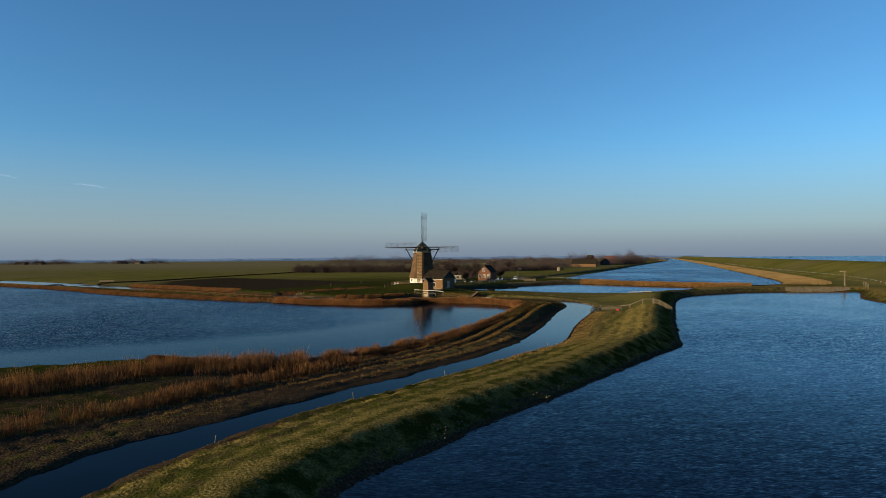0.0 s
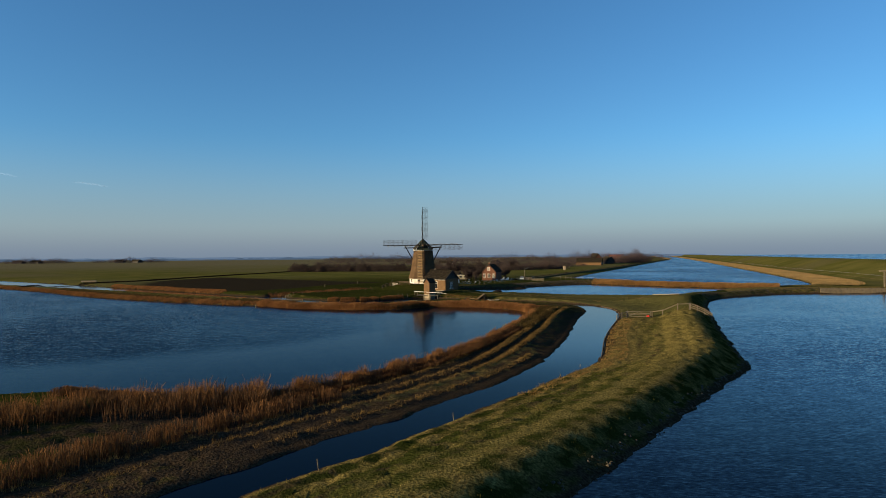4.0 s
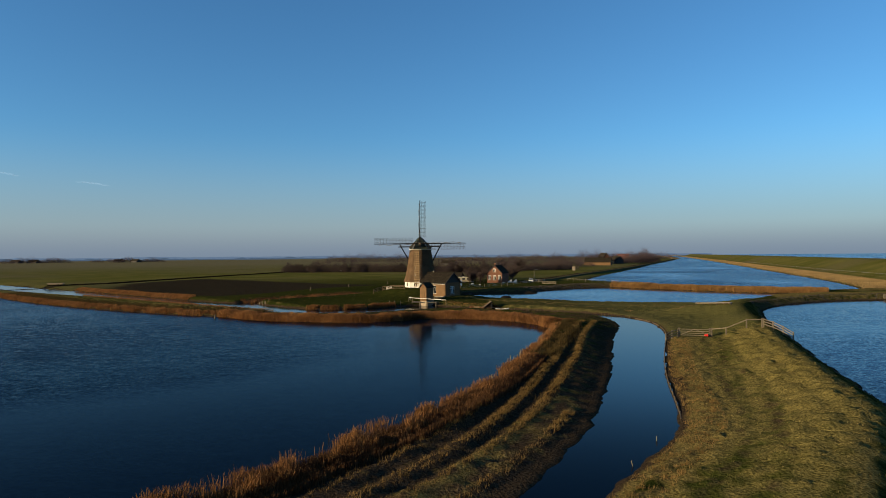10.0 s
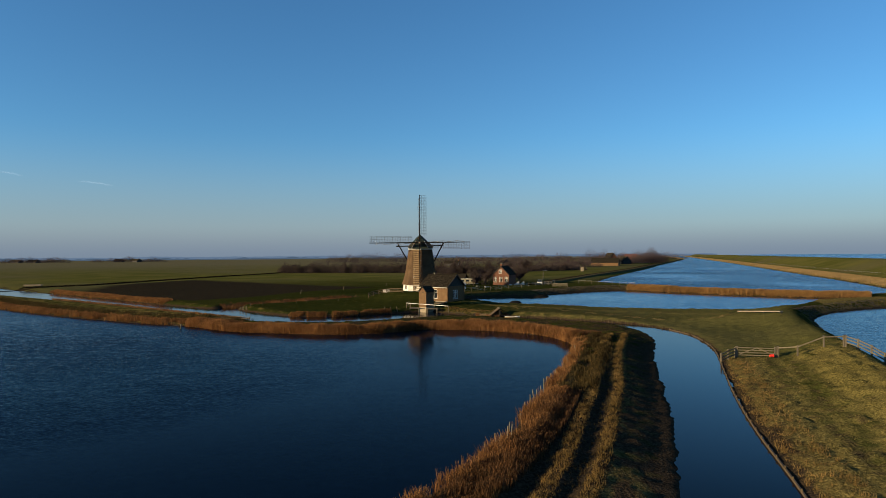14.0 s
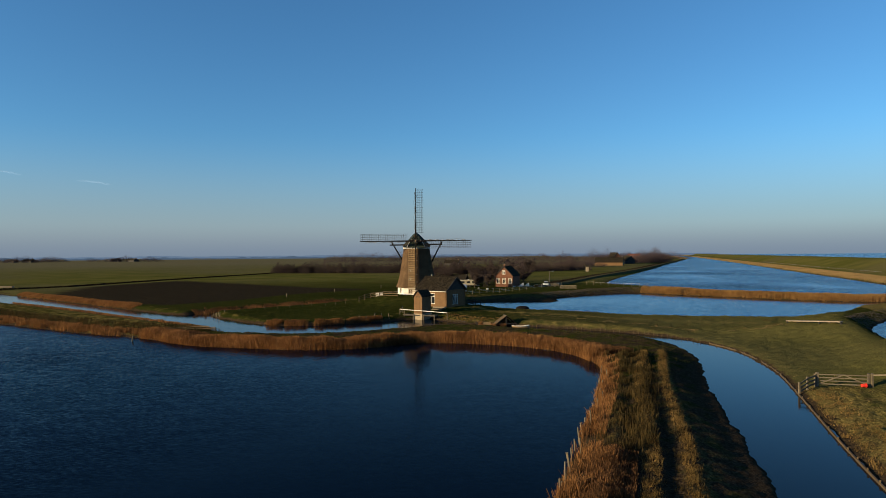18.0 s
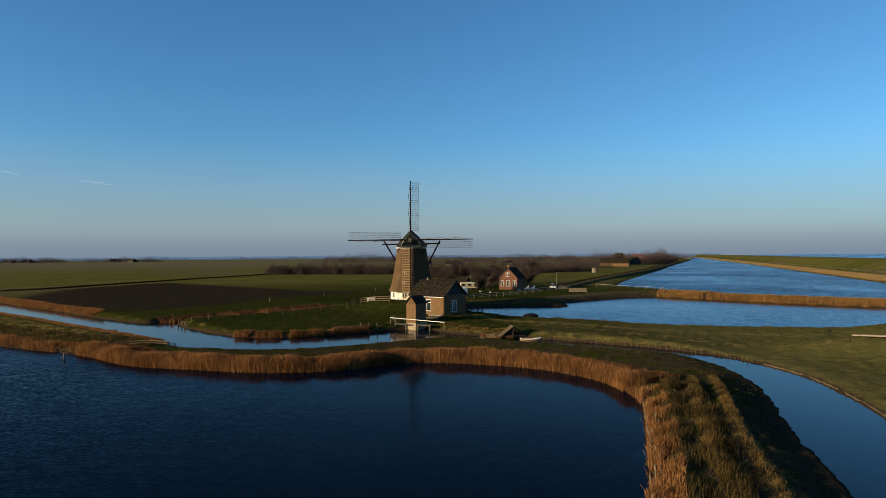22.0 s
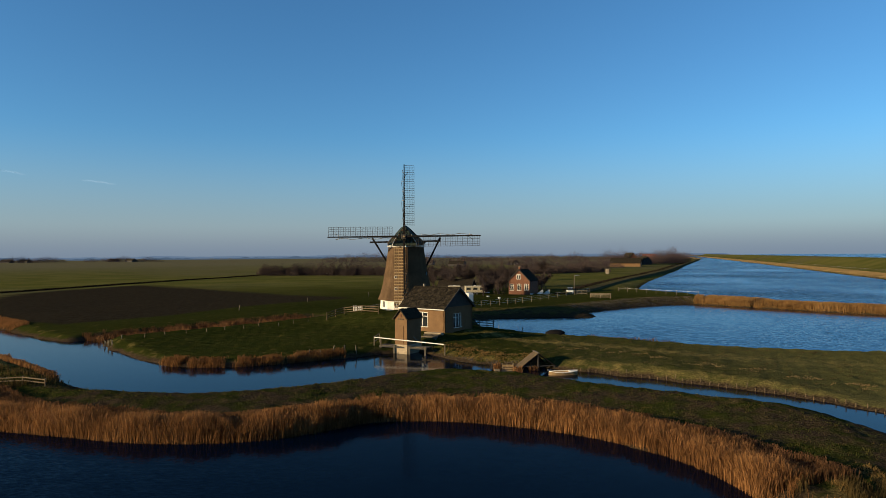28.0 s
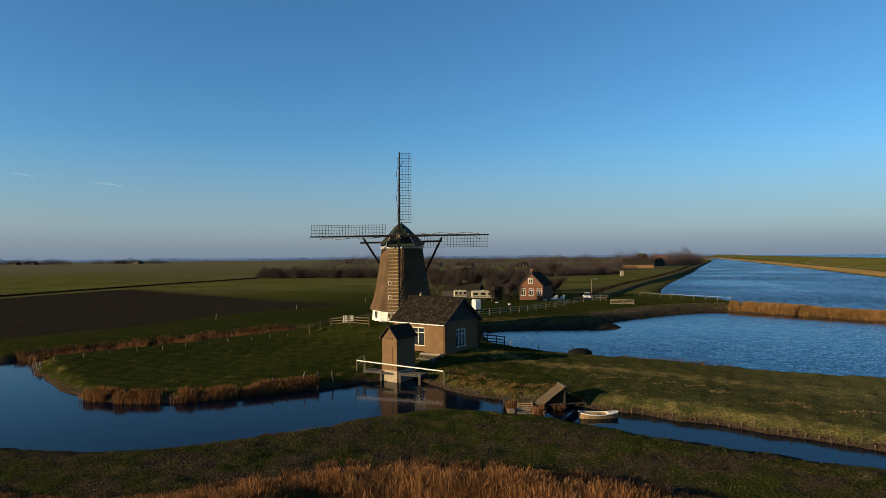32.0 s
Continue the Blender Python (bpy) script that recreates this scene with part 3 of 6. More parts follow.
wx = axis(-60, 130, 4.0, 1.15, -5000, 5000)
wy = axis(-200, 60, 4.0, 1.15, -1200, 5000)
WX, WY = np.meshgrid(wx, wy)
ii = (np.arange(len(wy) - 1)[:, None] * len(wx) + np.arange(len(wx) - 1)[None, :]).ravel()
water = quads("water", np.column_stack([WX.ravel(), WY.ravel(), np.zeros(WX.size)]),
              np.column_stack([ii, ii + 1, ii + len(wx) + 1, ii + len(wx)]), M_WATER,
              "dark blue lake, ditch and canal water with wind ripples", "water", "structure")
fx, fy = WX.ravel(), WY.ravel()
breeze = fy - np.interp(fx, [-60, -40, -28, -13, -5, 0, 6], [-136, -127, -120, -110, -98, -90, -66])     # edge of the ruffled water
wind = np.where(signed(fx, fy, LAKE) < 6, 0.10 + 0.62 * step(breeze, -2, 8) * step(-fx, -4, 26), 1.25)
wind = np.where(signed(fx, fy, MERE) < 6, 0.46, wind)
wind = np.where(signed(fx, fy, DITCH) < 6, 0.012, wind)
wind = np.where(signed(fx, fy, BASIN) < 6, 0.48, wind)
sheen = np.where(signed(fx, fy, LAKE) < 6, 0.08, 1.0)
sheen = np.where(signed(fx, fy, DITCH) < 6, 0.31 - 0.26 * step(fy, -108, -135), sheen)
sheen = np.where(signed(fx, fy, MERE) < 6, 0.44, sheen)
sheen = np.where(signed(fx, fy, BASIN) < 6, 1.0, sheen)
water.data.attributes.new("sheen", "FLOAT", "POINT").data.foreach_set("value", sheen.astype(np.float32))
water.data.attributes.new("wind", "FLOAT", "POINT").data.foreach_set("value", wind.astype(np.float32))

# sea dike: one smooth grassy bank beside the canal
dk = smooth(CREST[1:9], 3, False)
across = np.array([-31, -26, -20, -14, -9, -5, -2.5, 0, 2.5, 5, 9, 14, 20, 26, 31], dtype=float)
rise_ = np.interp(np.abs(across), [0, 2, 6, 12, 20, 27, 31], [7.3, 7.25, 6.6, 4.7, 2.2, 0.7, 0.1])
du = np.gradient(dk, axis=0)
du /= np.hypot(du[:, 0], du[:, 1])[:, None]
dv = np.stack([np.column_stack([dk[:, 0] - du[:, 1] * q, dk[:, 1] + du[:, 0] * q, np.full(len(dk), hgt)]) for q, hgt in zip(across, rise_)], axis=1)
ii = (np.arange(len(dk) - 1)[:, None] * len(across) + np.arange(len(across) - 1)[None, :]).ravel()
sea_dike = quads("sea_dike", dv.reshape(-1, 3), np.column_stack([ii, ii + len(across), ii + len(across) + 1, ii + 1]), M_GROUND,
                 "long smooth grass sea dike beside the canal", "dike", "structure")
sea_dike.data.polygons.foreach_set("use_smooth", np.ones(len(ii), dtype=bool))
sea_dike.data.attributes.new("far", "FLOAT", "POINT").data.foreach_set("value", np.full(dv.shape[0] * dv.shape[1], 0.9, dtype=np.float32))
dt = np.stack([np.column_stack([dk[:, 0] - du[:, 1] * q, dk[:, 1] + du[:, 0] * q, np.full(len(dk), hgt)]) for q, hgt in ((24.6, 1.22), (22.4, 1.62))], axis=1)
ii = np.arange(len(dk) - 1) * 2
dike_track = quads("dike_track", dt.reshape(-1, 3), np.column_stack([ii, ii + 2, ii + 3, ii + 1]), M_PALEREED, "pale worn track along the dike's foot", "track", "structure")

# ---------------------------------------------------------------- windmill
MZ = 2.3
mill = thing("windmill", "thatched octagonal windmill with white base and bare lattice sails", "windmill", at(0, 4.2, MZ))


def octagon(r, z, turn=0.0):
    return [Vector((r * math.cos(radians(45 * k + turn)), r * math.sin(radians(45 * k + turn)), z)) for k in range(8)]


TURN = 4.0
part("plinth", loft([octagon(4.12, -0.7, TURN), octagon(4.1, 0.0, TURN), octagon(4.0, 1.75, TURN)]), M_WHITE, mill, "white-painted brick base of the mill")
part("tar_skirting", loft([octagon(4.16, -0.72, TURN), octagon(4.15, 0.12, TURN)]), M_DARKWOOD, mill)
prof = [(1.62, 4.42), (1.85, 4.36), (2.5, 4.08), (3.3, 3.84), (4.5, 3.58), (6.5, 3.24), (8.5, 2.94), (9.75, 2.76)]
body_rings = []
for zz, rr in prof:
    ring = []
    for k in range(8):           # slightly rounded thatched corners
        for da, f in ((-5, 0.985), (0, 1.0), (5, 0.985)):
            a = radians(45 * k + TURN + da)
            ring.append(Vector((rr * f * math.cos(a), rr * f * math.sin(a), zz)))
    body_rings.append(ring)
body = part("thatched_body", loft(body_rings), M_THATCH, mill, "weathered brown reed thatch")
part("cap_ring", loft([octagon(2.86, 9.72, TURN), octagon(2.9, 9.78, TURN), octagon(2.9, 10.15, TURN), octagon(2.8, 10.2, TURN)]), M_WHITE, mill, "white-painted wooden ring under the cap")
for k in range(8):               # openings in the white base
    a = radians(45 * k + 22.5 + TURN)
    m = Matrix.Translation((3.70 * math.cos(a), 3.70 * math.sin(a), 0.85)) @ pose(0, 0, 0, 0, 0, math.degrees(a) + 90)
    if k in (4, 5, 6):
        door = part("base_window" if k != 6 else "base_door", box((0.9, 0.10, 1.15), m, 0.02), M_DARKWOOD, mill)
        part("pane", box((0.7, 0.12, 0.9), m), M_GLASS, door)
        for dx in (-0.46, 0.0, 0.46):
            part("mullion", box((0.07, 0.16, 1.2), m @ at(dx, 0, 0)), M_WHITE, door)
for zz, k, dx in ((5.2, 5, -0.35), (3.4, 5, -0.2), (5.6, 7, 0.3)):
    rr = float(np.interp(zz, [p[0] for p in prof], [p[1] for p in prof])) * 0.93
    a = radians(45 * k + 22.5 + TURN)
    m = Matrix.Translation((rr * math.cos(a), rr * math.sin(a), zz)) @ pose(0, 0, 0, 0, 0, math.degrees(a) + 90) @ at(dx, 0, 0)
    w = part("thatch_window", box((0.42, 0.22, 0.55), m, 0.02), M_WHITE if k == 5 else M_DARKWOOD, mill)
    part("pane", box((0.30, 0.24, 0.42), m), M_GLASS, w)

# cap: arched sections from the front boards to the back
def cap_section(y, w, z0, h, n=9):
    pts = []
    for i in range(-n, n + 1):
        s = 1 - abs(i) / n
        x = math.copysign(w * (1 - s) ** 0.76, i)
        bulge = 1.06 if 0.05 < s < 0.35 else 1.0
        pts.append(Vector((x * bulge, y, z0 + h * s)))
    return pts


secs = [(-2.9, 1.75, 10.2, 2.6), (-2.0, 2.5, 10.2, 2.8), (-0.6, 2.9, 10.2, 2.85), (0.8, 2.9, 10.2, 2.7), (2.2, 2.4, 10.2, 2.3), (3.2, 1.5, 10.0, 1.8)]
cap = part("cap", loft([cap_section(*s) for s in secs]), M_THATCH, mill, "dark boarded and thatched boat-shaped cap")
for i in range(7):               # front boards, upright
    x0 = -1.5 + i * 0.5
    hgt = 2.8 * max(0.12, 1 - (abs(x0) / 1.72) ** 1.32)
    part("front_board", box((0.47, 0.10, hgt), at(x0, -2.97, 9.98 + hgt / 2), 0.01), M_CAPGREEN, cap)
for side in (-1, 1):
    pts = [p + Vector((0, -0.09, 0)) for p in cap_section(-2.98, 1.86, 9.95, 2.98) if p.x * side >= -1e-6]
    bm = bmesh.new()
    pts = sorted(pts, key=lambda p: p.z)[:6]
    for a, b in zip(pts, pts[1:]):
        add_beam(bm, a, b, 0.10)
    part("white_trim", bm, M_WHITE, cap, "white-painted curved cap edge board")
    bm = bmesh.new()
    pts = [p + Vector((side * 0.05, 0, 0.04)) for p in cap_section(-2.0, 2.6, 9.95, 3.08) if p.x * side >= -1e-6]
    for a, b in zip(pts, pts[1:]):
        add_beam(bm, a, b, 0.10)
    part("cap_rib", bm, M_DARKWOOD, cap)
for side in (-1, 1):             # dark boarded cheeks beside the front
    bm = loft([[p + Vector((side * 0.04, 0, 0.02)) for p in cap_section(y, w + 0.03, 9.97, h + 0.02) if p.x * side >= -1e-6] for y, w, _, h in ((-2.88, 1.78, 0, 2.86), (-2.05, 2.52, 0, 3.04))], False)
    part("cheek_boards", bm, M_CAPGREEN, cap)
HUB = Vector((0, -4.2, 13.58 - MZ))
part("windshaft", rod(HUB + Vector((0, 3.2, -0.35)), HUB + Vector((0, -0.25, 0.03)), 0.30, 12), M_DARKWOOD, mill)
poll = part("poll_end", box((0.75, 0.85, 0.75), Matrix.Translation(HUB), 0.05), M_DARKWOOD, mill, "cast iron poll end holding the stocks")
part("hub_nut", rod(HUB + Vector((0, -0.42, 0)), HUB + Vector((0, -0.55, 0)), 0.14, 8), M_LATH, poll)

# lower sail gets a paler sunlit copy of the laths, others a shaded one
lath_me = mesh_of(box((0.045, 0.05, 1.62), at(0, 0, 0.81)), M_LATHSHADE, "crossbar")
hem_me = mesh_of(box((9.55, 0.035, 0.035), at(6.55, 0, 0)), M_LATHSHADE, "hemlath")
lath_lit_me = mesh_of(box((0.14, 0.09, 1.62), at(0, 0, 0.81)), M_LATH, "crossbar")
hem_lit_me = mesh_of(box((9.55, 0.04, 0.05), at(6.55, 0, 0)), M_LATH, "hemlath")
peg_me = mesh_of(box((0.05, 0.05, 0.36), at(0, 0, -0.1)), M_CANVAS, "peg")


def sail(m, length, cloth):
    """A sail along local +X, with its lattice on local +Z."""
    st = part("stock", beam((0, 0, 0), (length, 0, 0), 0.34, 0.30, 0.16), M_TARSHADE, mill, "tapering dark stock of a sail")
    st.matrix_basis = m
    lat = new("sail_lattice")
    lat.parent = mill
    lat.matrix_basis = m
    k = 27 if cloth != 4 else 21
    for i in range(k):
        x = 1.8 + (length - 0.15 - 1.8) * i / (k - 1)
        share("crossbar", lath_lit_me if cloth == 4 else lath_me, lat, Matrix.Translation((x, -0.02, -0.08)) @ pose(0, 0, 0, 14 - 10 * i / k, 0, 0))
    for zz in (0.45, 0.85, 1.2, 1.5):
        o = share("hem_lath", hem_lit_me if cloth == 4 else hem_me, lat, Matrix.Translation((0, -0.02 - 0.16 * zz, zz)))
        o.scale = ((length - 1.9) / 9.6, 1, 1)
    for i in range(6):
        share("peg", peg_me, st, Matrix.Translation((2.6 + i * 1.45, -0.1, -0.05)))
    bm = bmesh.new()
    r = np.random.default_rng(cloth)
    pts = [Vector((2.0 + i * 0.55, -0.12 + 0.05 * r.normal(), -0.27 - 0.10 * math.sin(i * 1.1 + cloth))) for i in range(16)]
    for i, (a, b) in enumerate(zip(pts, pts[1:])):
        add_beam(bm, a, b, 0.04 + 0.02 * (i % 3))
    cl = part("rolled_cloth", bm, M_GREYWOOD if cloth in (1, 3) else M_DARKWOOD, mill, "sailcloth rolled up along the stock")
    cl.matrix_basis = m
    part("pointing_line", beam((length - 2.2, -0.15, -0.12), (length - 1.1, -0.18, 0.55), 0.05), M_DARKWOOD if cloth in (1, 2) else M_CANVAS, st)
    return st


def axes(o, ex, ez):
    ex, ez = Vector(ex).normalized(), Vector(ez).normalized()
    ey = ez.cross(ex)
    return Matrix(((ex.x, ey.x, ez.x, o[0]), (ex.y, ey.y, ez.y, o[1]), (ex.z, ey.z, ez.z, o[2]), (0, 0, 0, 1)))


lean = 0.075
sail(axes(HUB + Vector((0, 0.1, 0)), (0, lean, 1), (1, 0, 0)), 11.0, 2)
sail(axes(HUB + Vector((0, -0.2, 0.02)), (1, 0, 0.012), (0, -lean, -1)), 11.5, 1)
sail(axes(HUB + Vector((0, 0.1, 0)), (0, -lean, -1), (-1, 0, 0)), 11.0, 4)
sail(axes(HUB + Vector((0, -0.2, 0.02)), (-1, 0, -0.008), (0, lean, 1)), 11.5, 3)
# tail: cross beams, braces, tail pole and winch
part("long_cross_beam", beam((-5.75, 0.6, 10.55), (5.4, 0.6, 10.7), 0.26), M_TARSHADE, mill)
part("short_cross_beam", beam((-3.0, 2.6, 10.6), (3.0, 2.6, 10.6), 0.22), M_DARKWOOD, mill)
part("tail_pole", beam((0, 2.8, 10.9), (0, 9.3, 0.9), 0.34), M_DARKWOOD, mill)
for side in (-1, 1):
    part("long_brace", beam((side * 5.35, 0.55, 11.2), (side * 0.25, 9.0, 1.4), 0.2), M_TARSHADE, mill)
    part("short_brace", beam((side * 2.8, 2.6, 10.6), (side * 0.2, 8.6, 2.2), 0.16), M_DARKWOOD, mill)
part("winch", rod((-0.55, 9.2, 1.2), (0.55, 9.2, 1.2), 0.22, 10), M_DARKWOOD, mill)

# ---------------------------------------------------------------- pumping house
HU, HV = Vector((-0.79, 0.61, 0)).normalized(), Vector((0.61, 0.79, 0)).normalized()
HC = Vector((6.24, -20.44, 0))                     # lit corner
HL, HD = 6.9, 5.6
HANG = math.degrees(math.atan2(HU.y, HU.x)) - 180   # local +x runs from the far end to the lit corner
house_o = HC + HU * (HL + 0.15) + HV * 0.15
H0 = 1.25
house = thing("pump_house", "buff brick pumping house with dark tiled gable roof and white windows", "house", at(house_o.x, house_o.y, H0, HANG))
# local: x 0..HL along the front, y 0..HD to the back
EAVE, RIDGE = 3.28, 5.42


def wall_with_holes(w, h, holes, thick):
    """A wall in local x,z with real openings (x0, x1, z0, z1)."""
    bm = bmesh.new()
    xs = sorted({0.0, w, *[v for o in holes for v in o[:2]]})
    zs = sorted({-0.8, h, *[v for o in holes for v in o[2:]]})
    for x0, x1 in zip(xs, xs[1:]):
        for z0, z1 in zip(zs, zs[1:]):
            cx, cz = (x0 + x1) / 2, (z0 + z1) / 2
            if not any(o[0] < cx < o[1] and o[2] < cz < o[3] for o in holes):
                add_box(bm, (x1 - x0, thick, z1 - z0), at(cx, thick / 2, cz))
    bmesh.ops.remove_doubles(bm, verts=bm.verts, dist=0.001)
    return bm


def window_in(parent, m, w, h, cols, rows, top=0.3):
    """Frame, mullions and panes in an opening; local x across, z up, y inwards."""
    f = new("window")
    f.parent = parent
    f.matrix_basis = m
    fw = 0.09
    for nm, sz, p in (("frame_side", (fw, 0.12, h), (fw / 2, 0.05, h / 2)), ("frame_side", (fw, 0.12, h), (w - fw / 2, 0.05, h / 2)),
                      ("frame_head", (w - 2 * fw, 0.12, fw), (w / 2, 0.05, h - fw / 2)), ("sill", (w + 0.12, 0.24, 0.07), (w / 2, 0.0, -0.035))):
        part(nm, box(sz, at(*p)), M_WHITE, f)
    for i in range(1, cols):
        part("mullion", box((0.07, 0.1, h - 2 * fw), at(w * i / cols, 0.05, h / 2)), M_WHITE, f)
    for j in range(1, rows):
        zz = h * (1 - top) if rows == 2 else h * j / rows
        part("glazing_bar", box((w - 2 * fw, 0.08, 0.055), at(w / 2, 0.05, zz)), M_WHITE, f)
    part("pane", box((w - fw, 0.02, h - fw), at(w / 2, 0.09, h / 2)), M_GLASS, f)
    return f


front = part("front_wall", wall_with_holes(HL, EAVE, [(2.5, 4.25, 0.85, 2.62)], 0.25), M_BRICK, house, "sunlit buff brick front wall")
window_in(house, at(2.5, 0.08, 0.85), 1.75, 1.77, 2, 2)
gable = wall_with_holes(HD, EAVE, [(1.7, 3.35, 0.75, 2.45)], 0.25)
g_right = part("gable_wall", gable, M_BRICK, house)
g_right.matrix_basis = at(HL, 0, 0, 90)
window_in(house, at(HL - 0.08, 1.7, 0.75, 90), 1.65, 1.7, 3, 2)
part("gable_wall", wall_with_holes(HD, EAVE, [], 0.25), M_BRICK, house).matrix_basis = at(0.25, 0, 0, 90)
part("back_wall", wall_with_holes(HL, EAVE, [], 0.25), M_BRICK, house).matrix_basis = at(0, HD - 0.25, 0)
for x0 in (0.0, HL - 0.22):
    part("gable_boards", prism([(x0, 0.05, EAVE), (x0, HD - 0.05, EAVE), (x0, HD / 2, RIDGE - 0.08)], (0.22, 0, 0)), M_DARKWOOD, house, "dark tarred gable boarding")
slope = math.hypot(HD / 2 + 0.35, RIDGE - EAVE + 0.30)
ang = math.degrees(math.atan2(RIDGE - EAVE, HD / 2))
for side in (0, 1):
    if side == 0:
        m = Matrix.Translation((-0.2, -0.32, EAVE - 0.27)) @ pose(0, 0, 0, ang, 0, 0)
    else:
        m = Matrix.Translation((HL + 0.2, HD + 0.32, EAVE - 0.27)) @ pose(0, 0, 0, 0, 0, 180) @ pose(0, 0, 0, ang, 0, 0)
    rl = HL + 0.4
    roof = part("roof_slope", box((rl, slope, 0.08), at(rl / 2, slope / 2, 0.0)), M_DARKWOOD, house)
    roof.matrix_basis = m
    cols, rws = 28, 14
    bm = bmesh.new()
    tw, tl = rl / cols, slope / rws
    rt = np.random.default_rng(3 + side)
    for i in range(cols):
        for j in range(rws):
            add_box(bm, (tw * 0.96, tl * 1.12, 0.045), at((i + 0.5) * tw, (j + 0.5) * tl, 0.08 + 0.02 * rt.random()) @ pose(0, 0, 0, -6 + 1.5 * rt.normal(), 9 + 2 * rt.normal(), rt.normal() * 0.8))
    part("roof_tiles", bm, M_TILE, roof, "weathered dark clay roof tiles with lichen")
part("ridge_tiles", loft([[Vector((x, HD / 2 + r * math.cos(t), RIDGE + 0.02 + r * math.sin(t))) for t in np.linspace(0, math.pi, 6) for r in (0.16,)] for x in np.linspace(-0.22, HL + 0.22, 20)]), M_TILE, house)
part("gutter", box((HL + 0.4, 0.12, 0.10), at(HL / 2, -0.38, EAVE - 0.28), 0.02), M_WHITE, house, "white eaves board and gutter")
part("ridge_vent", rod((1.4, HD / 2, RIDGE), (1.4, HD / 2, RIDGE + 0.45), 0.13, 8), M_CONCRETE, house)
for yy in (-0.32, HD + 0.32):
    part("verge_board", beam((HL + 0.22, yy, EAVE - 0.25), (HL + 0.22, HD / 2, RIDGE + 0.02), 0.09, 0.2), M_DARKWOOD, house)

# ---------------------------------------------------------------- intake hut in the water
hut = thing("intake_hut", "narrow brick hut with gable roof on a concrete pier", "hut", at(1.42, -26.2, 0, HANG + 3))
HW, HDp = 1.75, 2.6
part("pier", box((HW + 0.05, HDp, 1.9), at(0, HDp / 2, 0.05), 0.03), M_CONCRETE, hut, "pale concrete pier standing in the water")
part("wall", box((HW - 0.05, HDp - 0.1, 2.9), at(0, HDp / 2, 2.4), 0.015), M_BRICK, hut)
part("gable", prism([(-HW / 2 + 0.03, 0.05, 3.84), (HW / 2 - 0.03, 0.05, 3.84), (0, 0.05, 4.75)], (0, HDp - 0.1, 0)), M_BRICK, hut)
for side in (-1, 1):
    bm = bmesh.new()
    add_box(bm, (1.48, HDp + 0.35, 0.09), Matrix.Translation((side * 0.50, HDp / 2, 4.33)) @ pose(0, 0, 0, 0, side * 47, 0))
    rf = part("roof_slope", bm, M_TILE, hut, "dark tiled roof")
    part("barge_board", beam((side * 1.02, -0.14, 3.76), (0, -0.14, 4.87), 0.05, 0.10), M_GREYWOOD, rf)
part("gable_ornament", box((0.22, 0.06, 0.32), at(0, 0.02, 4.18), 0.03), M_REDBRICK, hut)
for dx in (-0.3, 0, 0.3):
    part("vent_hole", box((0.12, 0.05, 0.16), at(dx, 0.035, 3.78)), M_DARKWOOD, hut)
part("door", box((0.8, 0.06, 1.9), at(0, 0.03, 2.1), 0.02), M_BRICK, hut)

# ---------------------------------------------------------------- deck and rail before the hut
deck = thing("landing_deck", "grey timber landing deck with a white handrail over the water", "jetty")
DA, DB = Vector((-1.0, -24.95, 0.8)), Vector((4.35, -27.5, 0.8))
dd = (DB - DA).normalized()
dn = Vector((-dd.y, dd.x, 0))
nb = 26
plank_me = mesh_of(box((0.19, 1.15, 0.05), None, 0.006), M_GREYWOOD, "plank")
dang = math.degrees(math.atan2(dd.y, dd.x))
for i in range(nb):
    p = DA + (DB - DA) * ((i + 0.5) / nb) + dn * 0.45
    share("plank", plank_me, deck, at(p.x, p.y, 0.8 + 0.006 * (i % 3), dang))
part("edge_beam", beam(DA + Vector((0, 0, -0.1)) - dn * 0.1, DB + Vector((0, 0, -0.1)) - dn * 0.1, 0.14), M_DARKWOOD, deck)
for s in (0.03, 0.32, 0.64, 0.97):
    p = DA + (DB - DA) * s - dn * 0.12
    part("pile", beam((p.x, p.y, -1.2), (p.x, p.y, 0.95 if s not in (0.03,) else 1.6), 0.18), M_GREYWOOD, deck)
RA, RB = Vector((-1.65, -24.85, 1.66)), Vector((6.25, -28.75, 1.34))
part("handrail", beam(RA, RB, 0.075, 0.09), M_WHITE, deck, "white-painted handrail")
part("rail_post", beam(RB + Vector((0, 0, -1.4)), RB + Vector((0, 0, 0.05)), 0.12), M_GREYWOOD, deck)
part("rail_post", beam(RA + Vector((0.0, 0, -1.6)), RA + Vector((0, 0, 0.05)), 0.1), M_GREYWOOD, deck)
part("side_rail", beam(RA, RA + dn * 2.2 + Vector((-0.6, 0.3, 0.1)), 0.09), M_GREYWOOD, deck)
part("side_rail", beam(RA - Vector((0, 0, 0.5)), RA + dn * 2.2 + Vector((-0.6, 0.3, -0.4)), 0.09), M_GREYWOOD, deck)
part("rail_post", beam(RA + dn * 2.2 + Vector((-0.6, 0.3, -1.2)), RA + dn * 2.2 + Vector((-0.6, 0.3, 0.15)), 0.1), M_GREYWOOD, deck)
part("brace", beam((2.35, -25.6, 2.1), (3.7, -25.9, 1.0), 0.12), M_GREYWOOD, deck)

